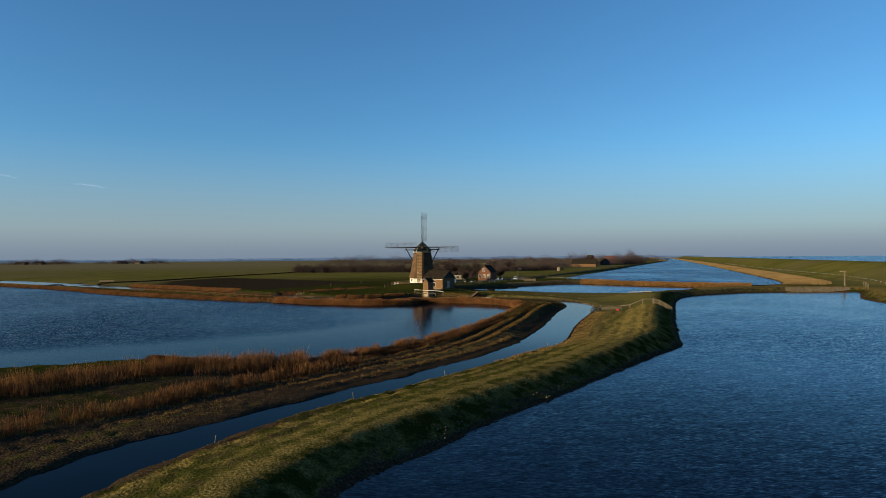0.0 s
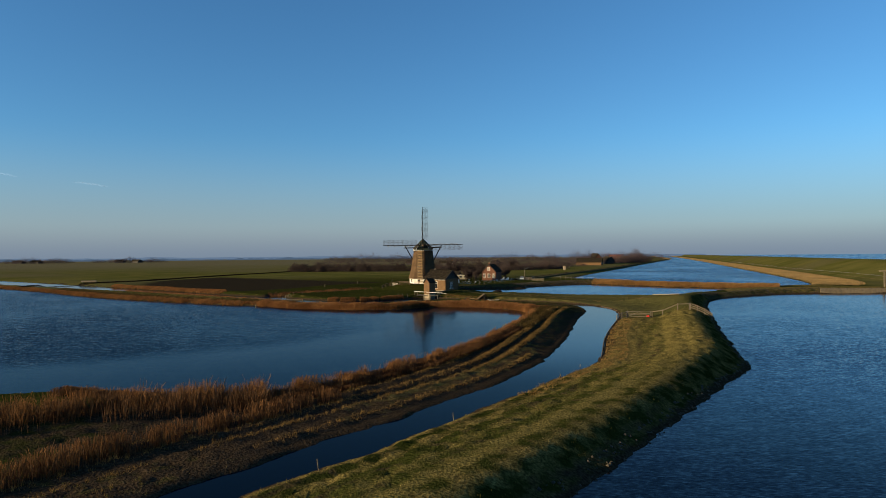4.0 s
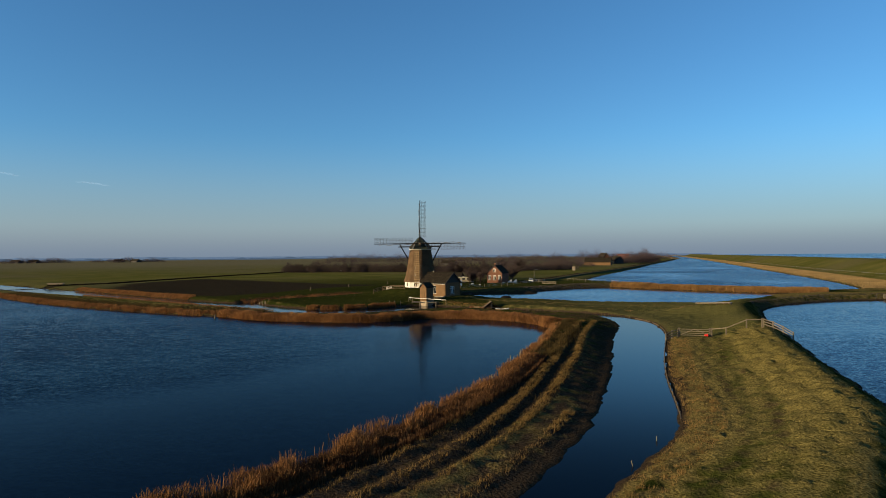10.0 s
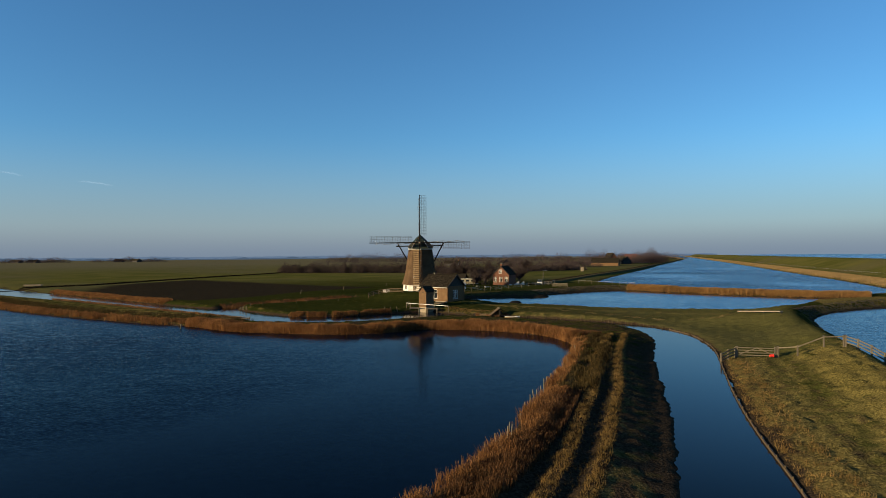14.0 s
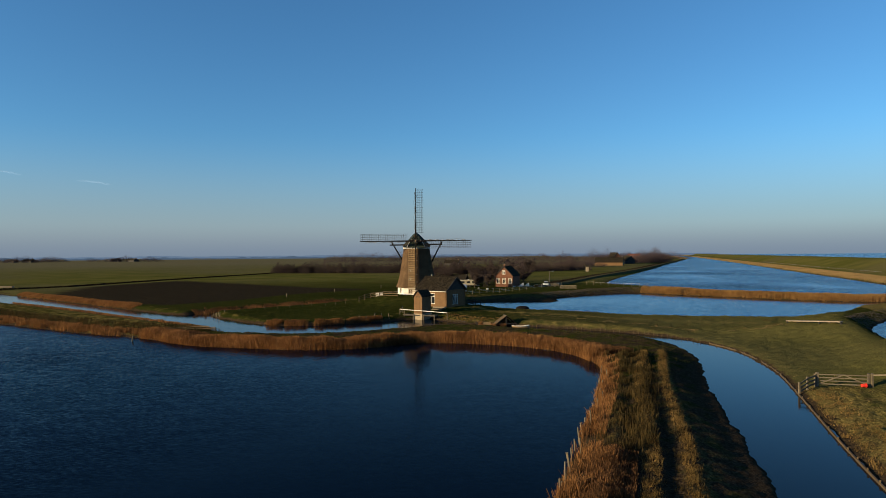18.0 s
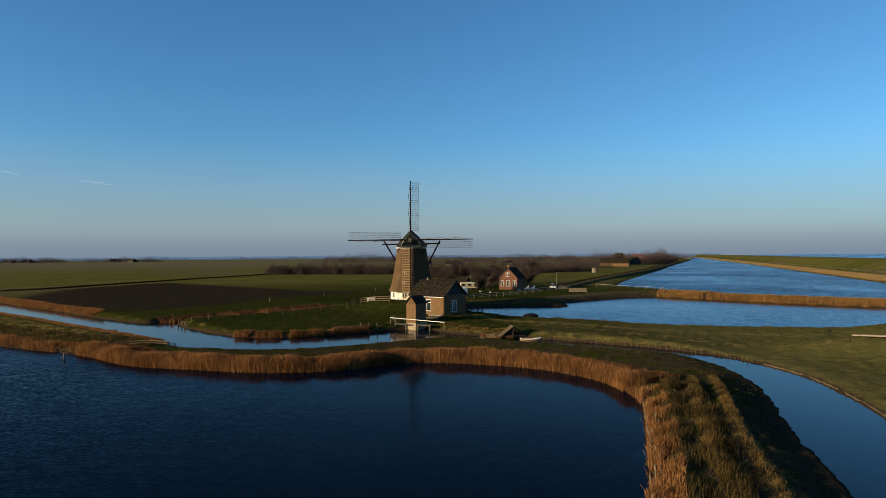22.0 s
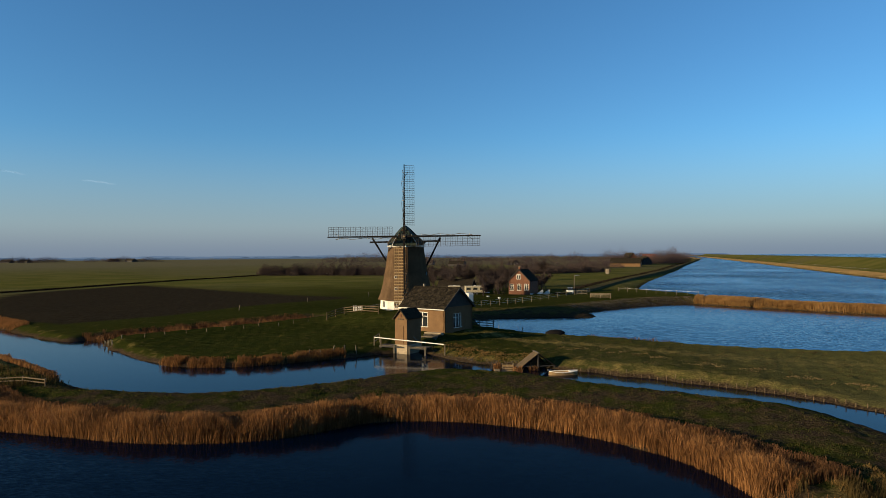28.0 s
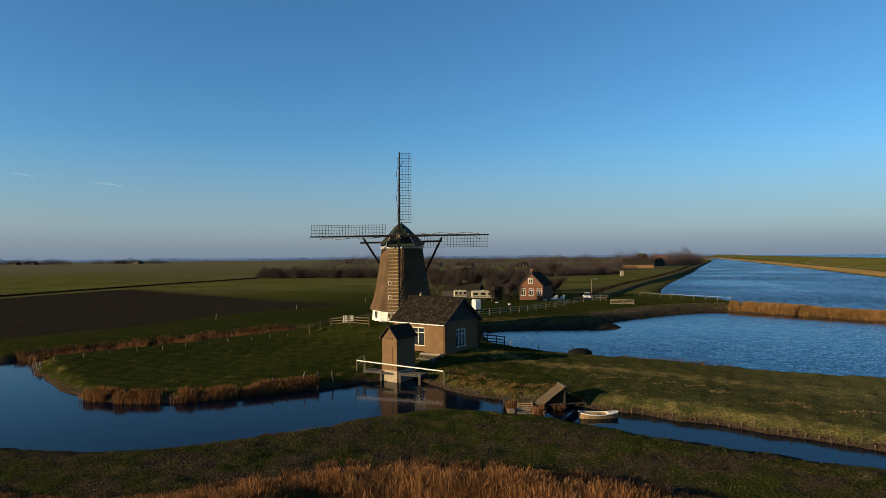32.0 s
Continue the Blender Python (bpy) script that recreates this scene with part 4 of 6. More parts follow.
# ---------------------------------------------------------------- reeds
def reed_bed(name, line, lo, hi, per_m, height, seed, material, soft=1.0, lean_by=0.25, zmin=-0.3, gaps=0.0):
    """Reed stems with a drooping plume in a band along a line; lo..hi metres to its left."""
    r = np.random.default_rng(seed)
    line = np.asarray(line, dtype=float)
    d = np.diff(line, axis=0)
    ln = np.hypot(d[:, 0], d[:, 1])
    total = ln.sum()
    k = int(total * per_m)
    s = np.sort(r.uniform(0, total, k))
    cum = np.concatenate([[0], np.cumsum(ln)])
    i = np.clip(np.searchsorted(cum, s) - 1, 0, len(d) - 1)
    u = d[i] / ln[i][:, None]
    base = line[i] + u * (s - cum[i])[:, None]
    nrm = np.column_stack([-u[:, 1], u[:, 0]])
    off = lo + (hi - lo) * r.beta(1.3, 1.3, k)
    base = base + nrm * off[:, None]
    clump = 0.86 + (0.13 if soft > 0.2 else 0.05) * waves(base[:, 0], base[:, 1], 6.0, seed) + 0.10 * soft * waves(base[:, 0], base[:, 1], 1.7, seed + 1)
    if gaps:                     # clumps with thin places between
        keep = waves(base[:, 0], base[:, 1], 3.6, seed + 2) + 0.5 * waves(base[:, 0], base[:, 1], 1.4, seed + 3) + r.normal(0, 0.35, k) > gaps - 0.6
        base, off, clump, k = base[keep], off[keep], clump[keep], int(keep.sum())
    edge = np.minimum((off - lo), (hi - off)) / max(hi - lo, 0.1)
    h = height * np.clip(clump, 0.55, 1.15) * r.uniform(0.72 if soft > 0.2 else 0.9, 1.08, k) * (0.75 + 0.25 * np.clip(edge * 4, 0, 1))
    z0 = np.maximum(land(base[:, 0], base[:, 1])[0], zmin)
    h = np.maximum(h - 0.75 * np.maximum(z0, 0), 0.45)
    return base, z0, h, r, material, name, lean_by


def build_reeds(bed, label, width=0.035):
    base, z0, h, r, material, name, lean_by = bed
    k = len(base)
    a = r.uniform(0, 6.283, k)
    wx_, wy_ = np.cos(a) * width / 2, np.sin(a) * width / 2
    lx = r.normal(0.10, lean_by, k) * h * 0.35
    ly = r.normal(0.05, lean_by, k) * h * 0.35
    z = np.zeros(k)
    p0 = np.column_stack([base[:, 0] - wx_, base[:, 1] - wy_, z0 - 0.05])
    p1 = np.column_stack([base[:, 0] + wx_, base[:, 1] + wy_, z0 - 0.05])
    mx, my = base[:, 0] + lx * 0.45, base[:, 1] + ly * 0.45
    p2 = np.column_stack([mx + wx_ * 1.3, my + wy_ * 1.3, z0 + h * 0.62])
    p3 = np.column_stack([mx - wx_ * 1.3, my - wy_ * 1.3, z0 + h * 0.62])
    tx, ty = base[:, 0] + lx, base[:, 1] + ly
    p4 = np.column_stack([tx + wx_ * 1.6, ty + wy_ * 1.6, z0 + h])
    p5 = np.column_stack([tx - wx_ * 0.3, ty - wy_ * 0.3, z0 + h * 1.02])
    v = np.stack([p0, p1, p2, p3, p4, p5], axis=1).reshape(-1, 3)
    o = np.arange(k) * 6
    f = np.concatenate([np.column_stack([o, o + 1, o + 2, o + 3]), np.column_stack([o + 3, o + 2, o + 4, o + 5])])
    return quads(name, v, f, material, label, "reeds")


def cut(poly, a, b):
    """The stretch of a closed line from the point nearest a to that nearest b, going on."""
    ia = int(np.argmin(np.hypot(poly[:, 0] - a[0], poly[:, 1] - a[1])))
    ib = int(np.argmin(np.hypot(poly[:, 0] - b[0], poly[:, 1] - b[1])))
    if ib < ia:
        ib += len(poly)
    return np.array([poly[i % len(poly)] for i in range(ia, ib + 1)])


def bed(line, lo, hi, per_m, height, seed, material, label, width=0.03, soft=1.0, gaps=0.0):
    return build_reeds(reed_bed("reed_bed", line, lo, hi, per_m, height, seed, material, soft, 0.5, -0.3, gaps), label, width)


north = cut(LAKE, (-33, -48), (20.5, -69))
bed(north, -0.4, 2.6, 1400, 1.32, 11, M_REED, "golden dry reeds along the lake's north shore", 0.016, 0.6)
bed(north, 1.4, 4.4, 620, 0.95, 21, M_REEDDARK, "brown reeds behind the golden shore reeds", 0.02, 0.7)
east = cut(LAKE, (20.5, -68), (12, -101))
bed(east, -0.2, 1.4, 460, 1.0, 12, M_REED, "golden dry reeds on the strip's lake edge", 0.018, 1.0, 0.65)
bed(east, 0.8, 4.2, 230, 0.32, 22, M_BROWN, "brown reeds on the strip beside the lake", 0.022, 1.0, 0.5)
south = cut(LAKE, (12, -101), (-23, -137))
bed(south, -0.1, 2.4, 480, 1.15, 13, M_REED, "golden reeds along the lake's near shore", 0.018, 1.3, 0.75)
bed(south, 0.8, 3.2, 420, 0.6, 23, M_REEDDARK, "brown reeds along the lake's near shore", 0.02, 0.3)
# two feathery belts on the marshy corner south of the lake, with dark ground between
lakeward = smooth(np.array([(-60, -182), (-42, -168), (-30, -157), (-25.5, -151.5), (-21.5, -147), (-17, -143.6), (-12, -141.2), (-8, -139.8)]), 2, False)
bed(lakeward, -2.8, 2.8, 420, 1.75, 26, M_REEDDARK, "tall brown reed belt on the marshy corner", 0.02, 1.2, 0.35)
bed(lakeward, -2.2, 3.4, 200, 1.9, 30, M_REED, "russet feathery reeds in the tall belt", 0.018, 1.3, 0.7)
landward = smooth(np.array([(-44, -198), (-30, -176), (-21.5, -163.5), (-18.4, -159.3), (-15, -155.3), (-11.3, -149.4), (-7.5, -144.5), (-3.5, -138.6)]), 2, False)
bed(landward, -1.3, 1.3, 220, 1.3, 33, M_REEDDARK, "brown reed belt behind the marshy corner", 0.02, 1.3, 0.7)
bed(landward, -1.0, 1.0, 60, 1.35, 34, M_REED, "thin golden reeds in the brown belt", 0.018, 1.3, 0.9)
levee = cut(LAKE, (-200, 82), (-35, -47))
bed(levee, -0.3, 3.0, 300, 1.0, 14, M_REED, "golden reeds along the levee", 0.03, 1.2, 0.45)
bed(cut(LAKE, (-120, 20), (-30, -50)), 2.0, 9.0, 200, 0.42, 32, M_BROWN, "dead brown grass on the levee's back", 0.03, 1.2, 0.6)
inner = cut(DITCH, (-27, -40.8), (-90, 12))
bed(inner, -0.2, 1.0, 70, 0.45, 24, M_REED, "golden reeds on the levee's canal side", 0.035, 0.7)
outer = cut(DITCH, (-110, 44), (-60, -1))
bed(outer, -0.2, 2.4, 130, 1.0, 25, M_REED, "golden reeds along the field's canal bank", 0.035, 0.4)
spit = cut(DITCH, (-22, -32.6), (-4, -29))
bed(spit, -0.5, 1.1, 520, 0.85, 15, M_REED, "low dry reeds at the meadow's edge", 0.018, 1.3, 0.25)
barrier = cut(BASIN, (104, 2), (59, 40))
bed(barrier, -4.2, 0.2, 700, 1.62, 16, M_GOLDREED, "golden reeds on the spit between basin and canal", 0.028, 0.1)
seaside = cut(CANAL, (121, 14), (470, 1000))
bed(seaside, -14.0, 0.0, 110, 0.55, 17, M_PALEREED, "pale straw reeds along the canal's dike shore", 0.08, 0.3)
# added dark stems stand in for the thin black lines of two ditches
bed(FIELD_DITCH, -0.9, 0.9, 45, 0.5, 28, M_DITCHDARK, "dark stems added to draw the field ditch's black line", 0.06, 0.3)
bed(LANE_DITCH, -1.0, 1.0, 30, 0.3, 29, M_DITCHDARK, "dark stems added to draw the lane ditch's black line", 0.08, 0.3)
bed(FARM_DITCH, -1.0, 3.2, 420, 0.9, 19, M_REEDDARK, "brown brush along the meadow ditch", 0.025, 1.2, 0.4)
bed(FARM_DITCH, -2.8, -0.6, 60, 1.25, 20, M_REED, "golden reed tufts in the meadow ditch", 0.03, 1.2, 1.1)
shoal = cut(BASIN, (25, -15.5), (33, -21))
bed(shoal, -0.4, 0.4, 40, 0.8, 18, M_REEDDARK, "dark low rushes at the basin's edge")

# ---------------------------------------------------------------- grass tufts
def tufts(name, want, x0, x1, y0, y1, per_m2, h, seed, material, label, blades=6, width=0.035):
    """Fans of blades scattered where want(masks) holds."""
    r = np.random.default_rng(seed)
    k = int((x1 - x0) * (y1 - y0) * per_m2)
    x, y = r.uniform(x0, x1, k), r.uniform(y0, y1, k)
    sl, sd, sb, sm = [signed(x, y, p) for p in (LAKE, DITCH, BASIN, MERE)]
    z, dry, mud_shade, plough, fars = land(x, y)
    keep = want(x, y, sl, sd, sb, sm, dry, r) & (np.minimum.reduce([sl, sd, sb, sm]) > 0.35)
    x, y, z = x[keep], y[keep], z[keep]
    k = len(x)
    size = h * np.clip(0.9 + 0.3 * waves(x, y, 3.0, seed), 0.4, 1.5) * r.uniform(0.6, 1.3, k)
    v = np.empty((k, blades, 3, 3))
    for b in range(blades):
        a = r.uniform(0, 6.283, k)
        lean = r.uniform(0.2, 0.9, k) * size
        hh = size * r.uniform(0.6, 1.0, k)
        wx_, wy_ = -np.sin(a) * width / 2, np.cos(a) * width / 2
        ox, oy = r.normal(0, 0.06, k), r.normal(0, 0.06, k)
        v[:, b, 0] = np.column_stack([x + ox - wx_, y + oy - wy_, z - 0.04])
        v[:, b, 1] = np.column_stack([x + ox + wx_, y + oy + wy_, z - 0.04])
        v[:, b, 2] = np.column_stack([x + ox + np.cos(a) * lean, y + oy + np.sin(a) * lean, z + hh])
    f = np.arange(k * blades * 3).reshape(-1, 3)
    return quads(name, v.reshape(-1, 3), f, material, label, "grass")


def on_bank(x, y, sl, sd, sb, sm, dry, r):
    return (y < -30) & (sm < 26 - 16 * step(y + 3 * waves(x, y, 9.0, 4), -88, -50)) & (sl > 4) & (x < 70) & ((sd < 25) | (sm < 10)) & (sm > 2.6) & (r.random(len(x)) < dry * 1.2 * (0.2 + 0.5 * step(y, -130, -112)) * np.clip(0.5 + 0.9 * waves(x, y, 1.5, 7), 0, 1)) & ~((sl < 16) & (sd < 16) & (sm > 14))


def on_bank_green(x, y, sl, sd, sb, sm, dry, r):
    return (y < -25) & (sm < 26 - 12 * step(y, -80, -50)) & (sl > 4) & (x < 70) & (sm > 0) & (dry < 0.7) & ~((sl < 16) & (sd < 16) & (sm > 14))


def on_strip(x, y, sl, sd, sb, sm, dry, r):
    return ((sl < 13.5) | (x < -10)) & (sl > 0) & (sl < 18) & (sd < 18) & (sm > 6) & (y < -38) & ((sd > 2.9) | (x < -20)) & (r.random(len(x)) < 0.07 + 1.0 * dry ** 1.5) & ((y > -128) | (r.random(len(x)) < 0.2))


def on_turf(x, y, sl, sd, sb, sm, dry, r):
    return (sl > 3.0) & (sl < 13.5) & (sd < 14) & (sd > 0.4) & (y < -36) & (waves(x, y, 5.0, 19) + r.normal(0, 0.4, len(x)) > -0.1)


def on_meadow(x, y, sl, sd, sb, sm, dry, r):
    return (sm > 6) & (sl > 20) & (sd > 0) & (sb > 0) & (x > 6) & (sb > 3.5) & (r.random(len(x)) < np.clip(0.15 + 0.45 * waves(x, y, 3.5, 9) + 0.5 * dry, 0, 0.8))


PALE_LINE = np.array([(19, -28.6), (22.6, -30.4), (26.5, -34.0), (30.1, -39.0), (33.8, -41.3), (38.2, -46.3), (42.9, -48.9), (47.9, -51.4)])


def on_pale_line(x, y, sl, sd, sb, sm, dry, r):
    return (seg_dist(x, y, PALE_LINE, False) < 1.1) & (waves(x, y, 3.2, 13) + 0.5 * waves(x, y, 1.3, 14) > 0.35)


def on_landing(x, y, sl, sd, sb, sm, dry, r):
    return (sd > 0.3) & (sd < 3.2) & (sl > 20) & (x > 4.8) & (waves(x, y, 2.4, 15) + r.normal(0, 0.5, len(x)) > -0.2)


def on_edge(x, y, sl, sd, sb, sm, dry, r):
    return (sd > 0.3) & (sd < 2.6) & (sm < 30) & (sl > 10) & (x > 10) & (sl > sd + 6) & (sm < sl) & (waves(x, y, 2.2, 21) + r.normal(0, 0.5, len(x)) > -0.1)


def on_ridges(x, y, sl, sd, sb, sm, dry, r):
    return ((sl < 13.5) | (x < -10)) & (sl > 2.5) & (sl < 22) & (sd < 8) & (sm > 6) & (y < -66) & (x > -34) & (((np.abs(sd - 1.5) < 0.3) & (y < -120)) | (np.abs(sd - 3.45) < 0.32) | (np.abs(sd - 5.25) < 0.4) | (np.abs(sd - 7.2) < 0.25)) & ((y > -124) | (r.random(len(x)) < 0.3))


tufts("straw_tussocks", on_bank, -16, 66, -176, -30, 14.0, 0.065, 41, M_BANKGRASS, "straw-coloured tussocks on the grass bank", 6, 0.032)
tufts("bank_grass", on_bank_green, -16, 66, -176, -25, 3.0, 0.075, 42, M_GRASS, "short winter grass on the bank", 6, 0.032)
tufts("strip_grass", on_strip, -40, 40, -176, -38, 16.0, 0.17, 43, M_BROWN, "dead brown grass on the strip and its tracks", 6, 0.024)
tufts("strip_turf", on_turf, -34, 34, -72, -36, 9.0, 0.13, 48, M_GRASS, "olive winter grass in patches on the strip", 6, 0.03)
tufts("track_grass", on_ridges, -34, 36, -180, -56, 54.0, 0.24, 45, M_STRAW, "tall straw grass between the wheel tracks", 6, 0.022)
tufts("edge_grass", on_edge, 8, 40, -140, -84, 26.0, 0.22, 49, M_STRAW, "tall golden grass along the ditch's edge", 6, 0.024)
tufts("meadow_grass", on_meadow, -36, 66, -50, -4, 7.0, 0.12, 44, M_BROWN, "dry grass and docks on the meadow bank")
tufts("pale_tussocks", on_pale_line, 18, 49, -53, -27, 16.0, 0.13, 46, M_PALEREED, "pale dead tussocks in a line along the meadow bank", 6, 0.03)
tufts("landing_grass", on_landing, 4.8, 15.5, -38, -25, 40.0, 0.20, 47, M_STRAW, "dry golden grass on the bank by the deck", 7, 0.025)

# ---------------------------------------------------------------- timber fences and gates
def fence_run(parent, pts, height, rails, post=0.12, rail=0.09, wood=None):
    """Posts at the points and rails between them, standing on the ground."""
    pts = [Vector((p[0], p[1], gz(p[0], p[1]))) for p in pts]
    for p in pts:
        part("post", beam(p + Vector((0, 0, -0.35)), p + Vector((0, 0, height + 0.06)), post), wood or M_GREYWOOD, parent)
    for a, b in zip(pts, pts[1:]):
        for q in rails:
            part("rail", beam(a + Vector((0, -0.05, height * q)), b + Vector((0, -0.05, height * q)), rail * 0.5, rail * 1.2), wood or M_GREYWOOD, parent)


gate = thing("field_gate", "grey weathered timber five-bar field gate across the bank", "gate")
GA, GB = Vector((34.4, -83.0, 0)), Vector((37.8, -83.85, 0))
g0 = (gz(34.4, -83.0) + gz(37.8, -83.85)) / 2
for p in (GA, GB):
    part("gate_post", beam((p.x, p.y, gz(p.x, p.y) - 0.4), (p.x, p.y, gz(p.x, p.y) + 1.05), 0.17), M_GREYWOOD, gate)
for q in (0.22, 0.5, 0.78, 1.06):
    a, b = GA.lerp(GB, 0.03), GA.lerp(GB, 0.97)
    part("bar", beam((a.x, a.y - 0.08, g0 + q * 0.85), (b.x, b.y - 0.08, g0 + q * 0.85), 0.04, 0.075), M_GREYWOOD, gate)
for s0, s1 in ((0.05, 0.5), (0.95, 0.5)):
    a, b = GA.lerp(GB, s0), GA.lerp(GB, s1)
    part("brace", beam((a.x, a.y - 0.12, g0 + 0.25), (b.x, b.y - 0.12, g0 + 0.92), 0.045, 0.08), M_GREYWOOD, gate)
wing = thing("fence", "grey timber rail fence running from the gate into the ditch", "fence", group="bank fences")
fence_run(wing, [(34.2, -83.05), (33.3, -83.6), (32.3, -84.3)], 0.95, (0.3, 0.6, 0.92))
rise = thing("fence", "single-rail timber fence climbing the bank from the gate", "fence", group="bank fences")
fence_run(rise, [(38.0, -83.95), (39.2, -85.2), (41.35, -85.8), (43.05, -86.1)], 1.0, (0.93,))
down = thing("fence", "three-rail timber fence stepping down the bank into the mere", "fence", group="bank fences")
fence_run(down, [(43.2, -86.15), (44.1, -86.6), (45.0, -87.1), (45.9, -87.6)], 1.0, (0.35, 0.65, 0.93))
bucket = thing("mineral_bucket", "bright red plastic bucket lying by the gate", "bucket", at(37.25, -84.1, gz(37.25, -84.1) + 0.10))
part("shell", rod((-0.16, 0, 0.05), (0.17, 0, 0.05), 0.12, 12, 0.15), M_RED, bucket)
part("rim", rod((0.155, 0, 0.05), (0.19, 0, 0.05), 0.165, 12), M_RED, bucket)

# timber edging along the ditch
edging = thing("ditch_edging", "weathered timber plank edging along the ditch bank", "edging", kind="structure")
ed = cut(DITCH, (37.2, -57.5), (20, -121))
pl_me = mesh_of(box((1.0, 0.07, 0.26), at(0.5, 0, -0.06)), M_EDGE, "edge_plank")
po_me = mesh_of(rod((0, 0, -0.6), (0, 0, 0.24), 0.045, 6), M_EDGE, "edge_post")
for i in range(len(ed) - 1):
    a, b = Vector((*ed[i], 0)), Vector((*ed[i + 1], 0))
    d = b - a
    m = Matrix.Translation((a.x, a.y, 0.06)) @ pose(0, 0, 0, 0, 0, math.degrees(math.atan2(d.y, d.x)))
    o = share("edge_plank", pl_me, edging, m)
    o.scale = (d.length * 1.02, 1, 1)
    share("edge_post", po_me, edging, Matrix.Translation((a.x, a.y, 0.0)) @ pose(0, 0, 0, rng.normal() * 4, rng.normal() * 4, 0))


def stakes(name, label, line, every, h, seed, jitter=0.1, r=0.045, off=0.0, wood=M_GREYWOOD):
    """A row of thin stakes along a line, one thing."""
    t = thing(name, label, "stakes")
    me = mesh_of(rod((0, 0, -0.6), (0, 0, 1.0), r, 6), wood, "stake")
    line = np.asarray(line, dtype=float)
    d = np.diff(line, axis=0)
    ln = np.hypot(d[:, 0], d[:, 1])
    cum = np.concatenate([[0], np.cumsum(ln)])
    rr = np.random.default_rng(seed)
    for s in np.arange(0.2, cum[-1], every):
        i = min(np.searchsorted(cum, s) - 1, len(d) - 1)
        i = max(i, 0)
        u = d[i] / ln[i]
        p = line[i] + u * (s - cum[i]) + np.array([-u[1], u[0]]) * (off + rr.normal(0, jitter))
        o = share("stake", me, t, Matrix.Translation((p[0], p[1], max(gz(p[0], p[1]), -0.1))) @ pose(0, 0, 0, rr.normal() * 6, rr.normal() * 6, 0))
        o.scale = (1, 1, h * rr.uniform(0.7, 1.15))
    return t


stakes("bank_stakes", "row of short weathered stakes along the ditch bank", cut(DITCH, (18.5, -37.1), (36.5, -55)), 0.7, 0.32, 51, 0.12, 0.035, 0.0, M_EDGE)
stakes("lake_stakes", "leaning weathered stakes along the strip's lake shore", cut(LAKE, (20, -74), (7.5, -113)), 1.1, 0.9, 52, 0.15)
stakes("ditch_fence_posts", "thin fence posts along the meadow ditch", [(-33.2, -19.0), (-29.2, -14.5), (-25.2, -10.6), (-19.5, -4.5), (-14.5, 1.5)], 2.7, 0.5, 53, 0.15, 0.035)
stakes("shore_posts", "low posts on the meadow shore by the deck", [(-8, -30.3), (-2.8, -27.5)], 1.3, 0.9, 54, 0.1, 0.06)
stakes("spit_tip_posts", "cluster of old stakes at the meadow's tip", [(-35.4, -18.6), (-33, -20.8)], 0.5, 0.7, 55, 0.15)
stakes("field_posts", "single posts at the edge of the ploughed field", [(-33, 22), (-10, 72)], 22.0, 1.0, 56, 1.0, 0.07)
stakes("ditch_markers", "slim marker stakes standing in the ditch edge", [(-8.3, -164.0), (8.6, -140.2)], 11.5, 0.55, 57, 0.1, 0.03)
stakes("ditch_markers", "slim marker stakes standing in the ditch edge", [(14.6, -129.8), (19.6, -121.5)], 5.0, 0.5, 58, 0.1, 0.03)
stakes("lake_marker", "dark post standing in the lake near the levee", [(-33.9, -51.0), (-33.5, -51.2)], 0.5, 1.0, 59, 0.02, 0.09)
stakes("basin_stakes", "dark stakes standing in the basin", [(13.6, -5.5), (17.2, -9.8)], 4.5, 0.9, 60, 0.1)

# yard fence with pale-topped posts, and wires
yard = thing("yard_fence", "wire fence on pale posts along the farm lane", "fence")
yp = [(11, 26.5), (16.7, 31.5), (22.1, 38.6), (28.9, 48), (37.2, 60.5), (45, 72)]
post_me = mesh_of(box((0.11, 0.11, 1.5), at(0, 0, 0.42), 0.02), M_GREYWOOD, "post")
wire_pts = []
for (ax, ay), (bx, by) in zip(yp, yp[1:]):
    for i in range(3):
        x, y = ax + (bx - ax) * i / 3, ay + (by - ay) * i / 3
        wire_pts.append(Vector((x, y, gz(x, y))))
        share("post", post_me, yard, Matrix.Translation(wire_pts[-1]))
for q in (0.4, 0.75, 1.1):
    bm = bmesh.new()
    for a, b in zip(wire_pts, wire_pts[1:]):
        add_beam(bm, a + Vector((0, 0, q)), b + Vector((0, 0, q)), 0.03)
    part("wire", bm, M_METAL, yard)
lane_fence = thing("lane_fence", "wire fence on posts above the canal shore", "fence")
wire_pts = []
for i in range(9):
    x, y = 52 + 13.5 * i / 8, 76 - 20 * i / 8
    wire_pts.append(Vector((x, y, gz(x, y))))
    share("post", post_me, lane_fence, Matrix.Translation(wire_pts[-1]))
bm = bmesh.new()
for a, b in zip(wire_pts, wire_pts[1:]):
    add_beam(bm, a + Vector((0, 0, 0.9)), b + Vector((0, 0, 0.9)), 0.03)
part("wire", bm, M_METAL, lane_fence)
ygate = thing("yard_gate", "pale timber bar gate at the farm lane", "gate", group="pale timber gates")
fence_run(ygate, [(38.8, 50.3), (40.7, 48.6), (42.6, 46.9)], 1.05, (0.25, 0.5, 0.75, 0.97))
ygate2 = thing("yard_gate", "pale timber bar gate beside the lane", "gate", group="pale timber gates")
fence_run(ygate2, [(37.8, 60.8), (39.0, 60.6), (40.2, 60.4)], 1.1, (0.3, 0.6, 0.95))
spitf = thing("meadow_fence", "pale rail fence climbing to the mill yard", "fence")
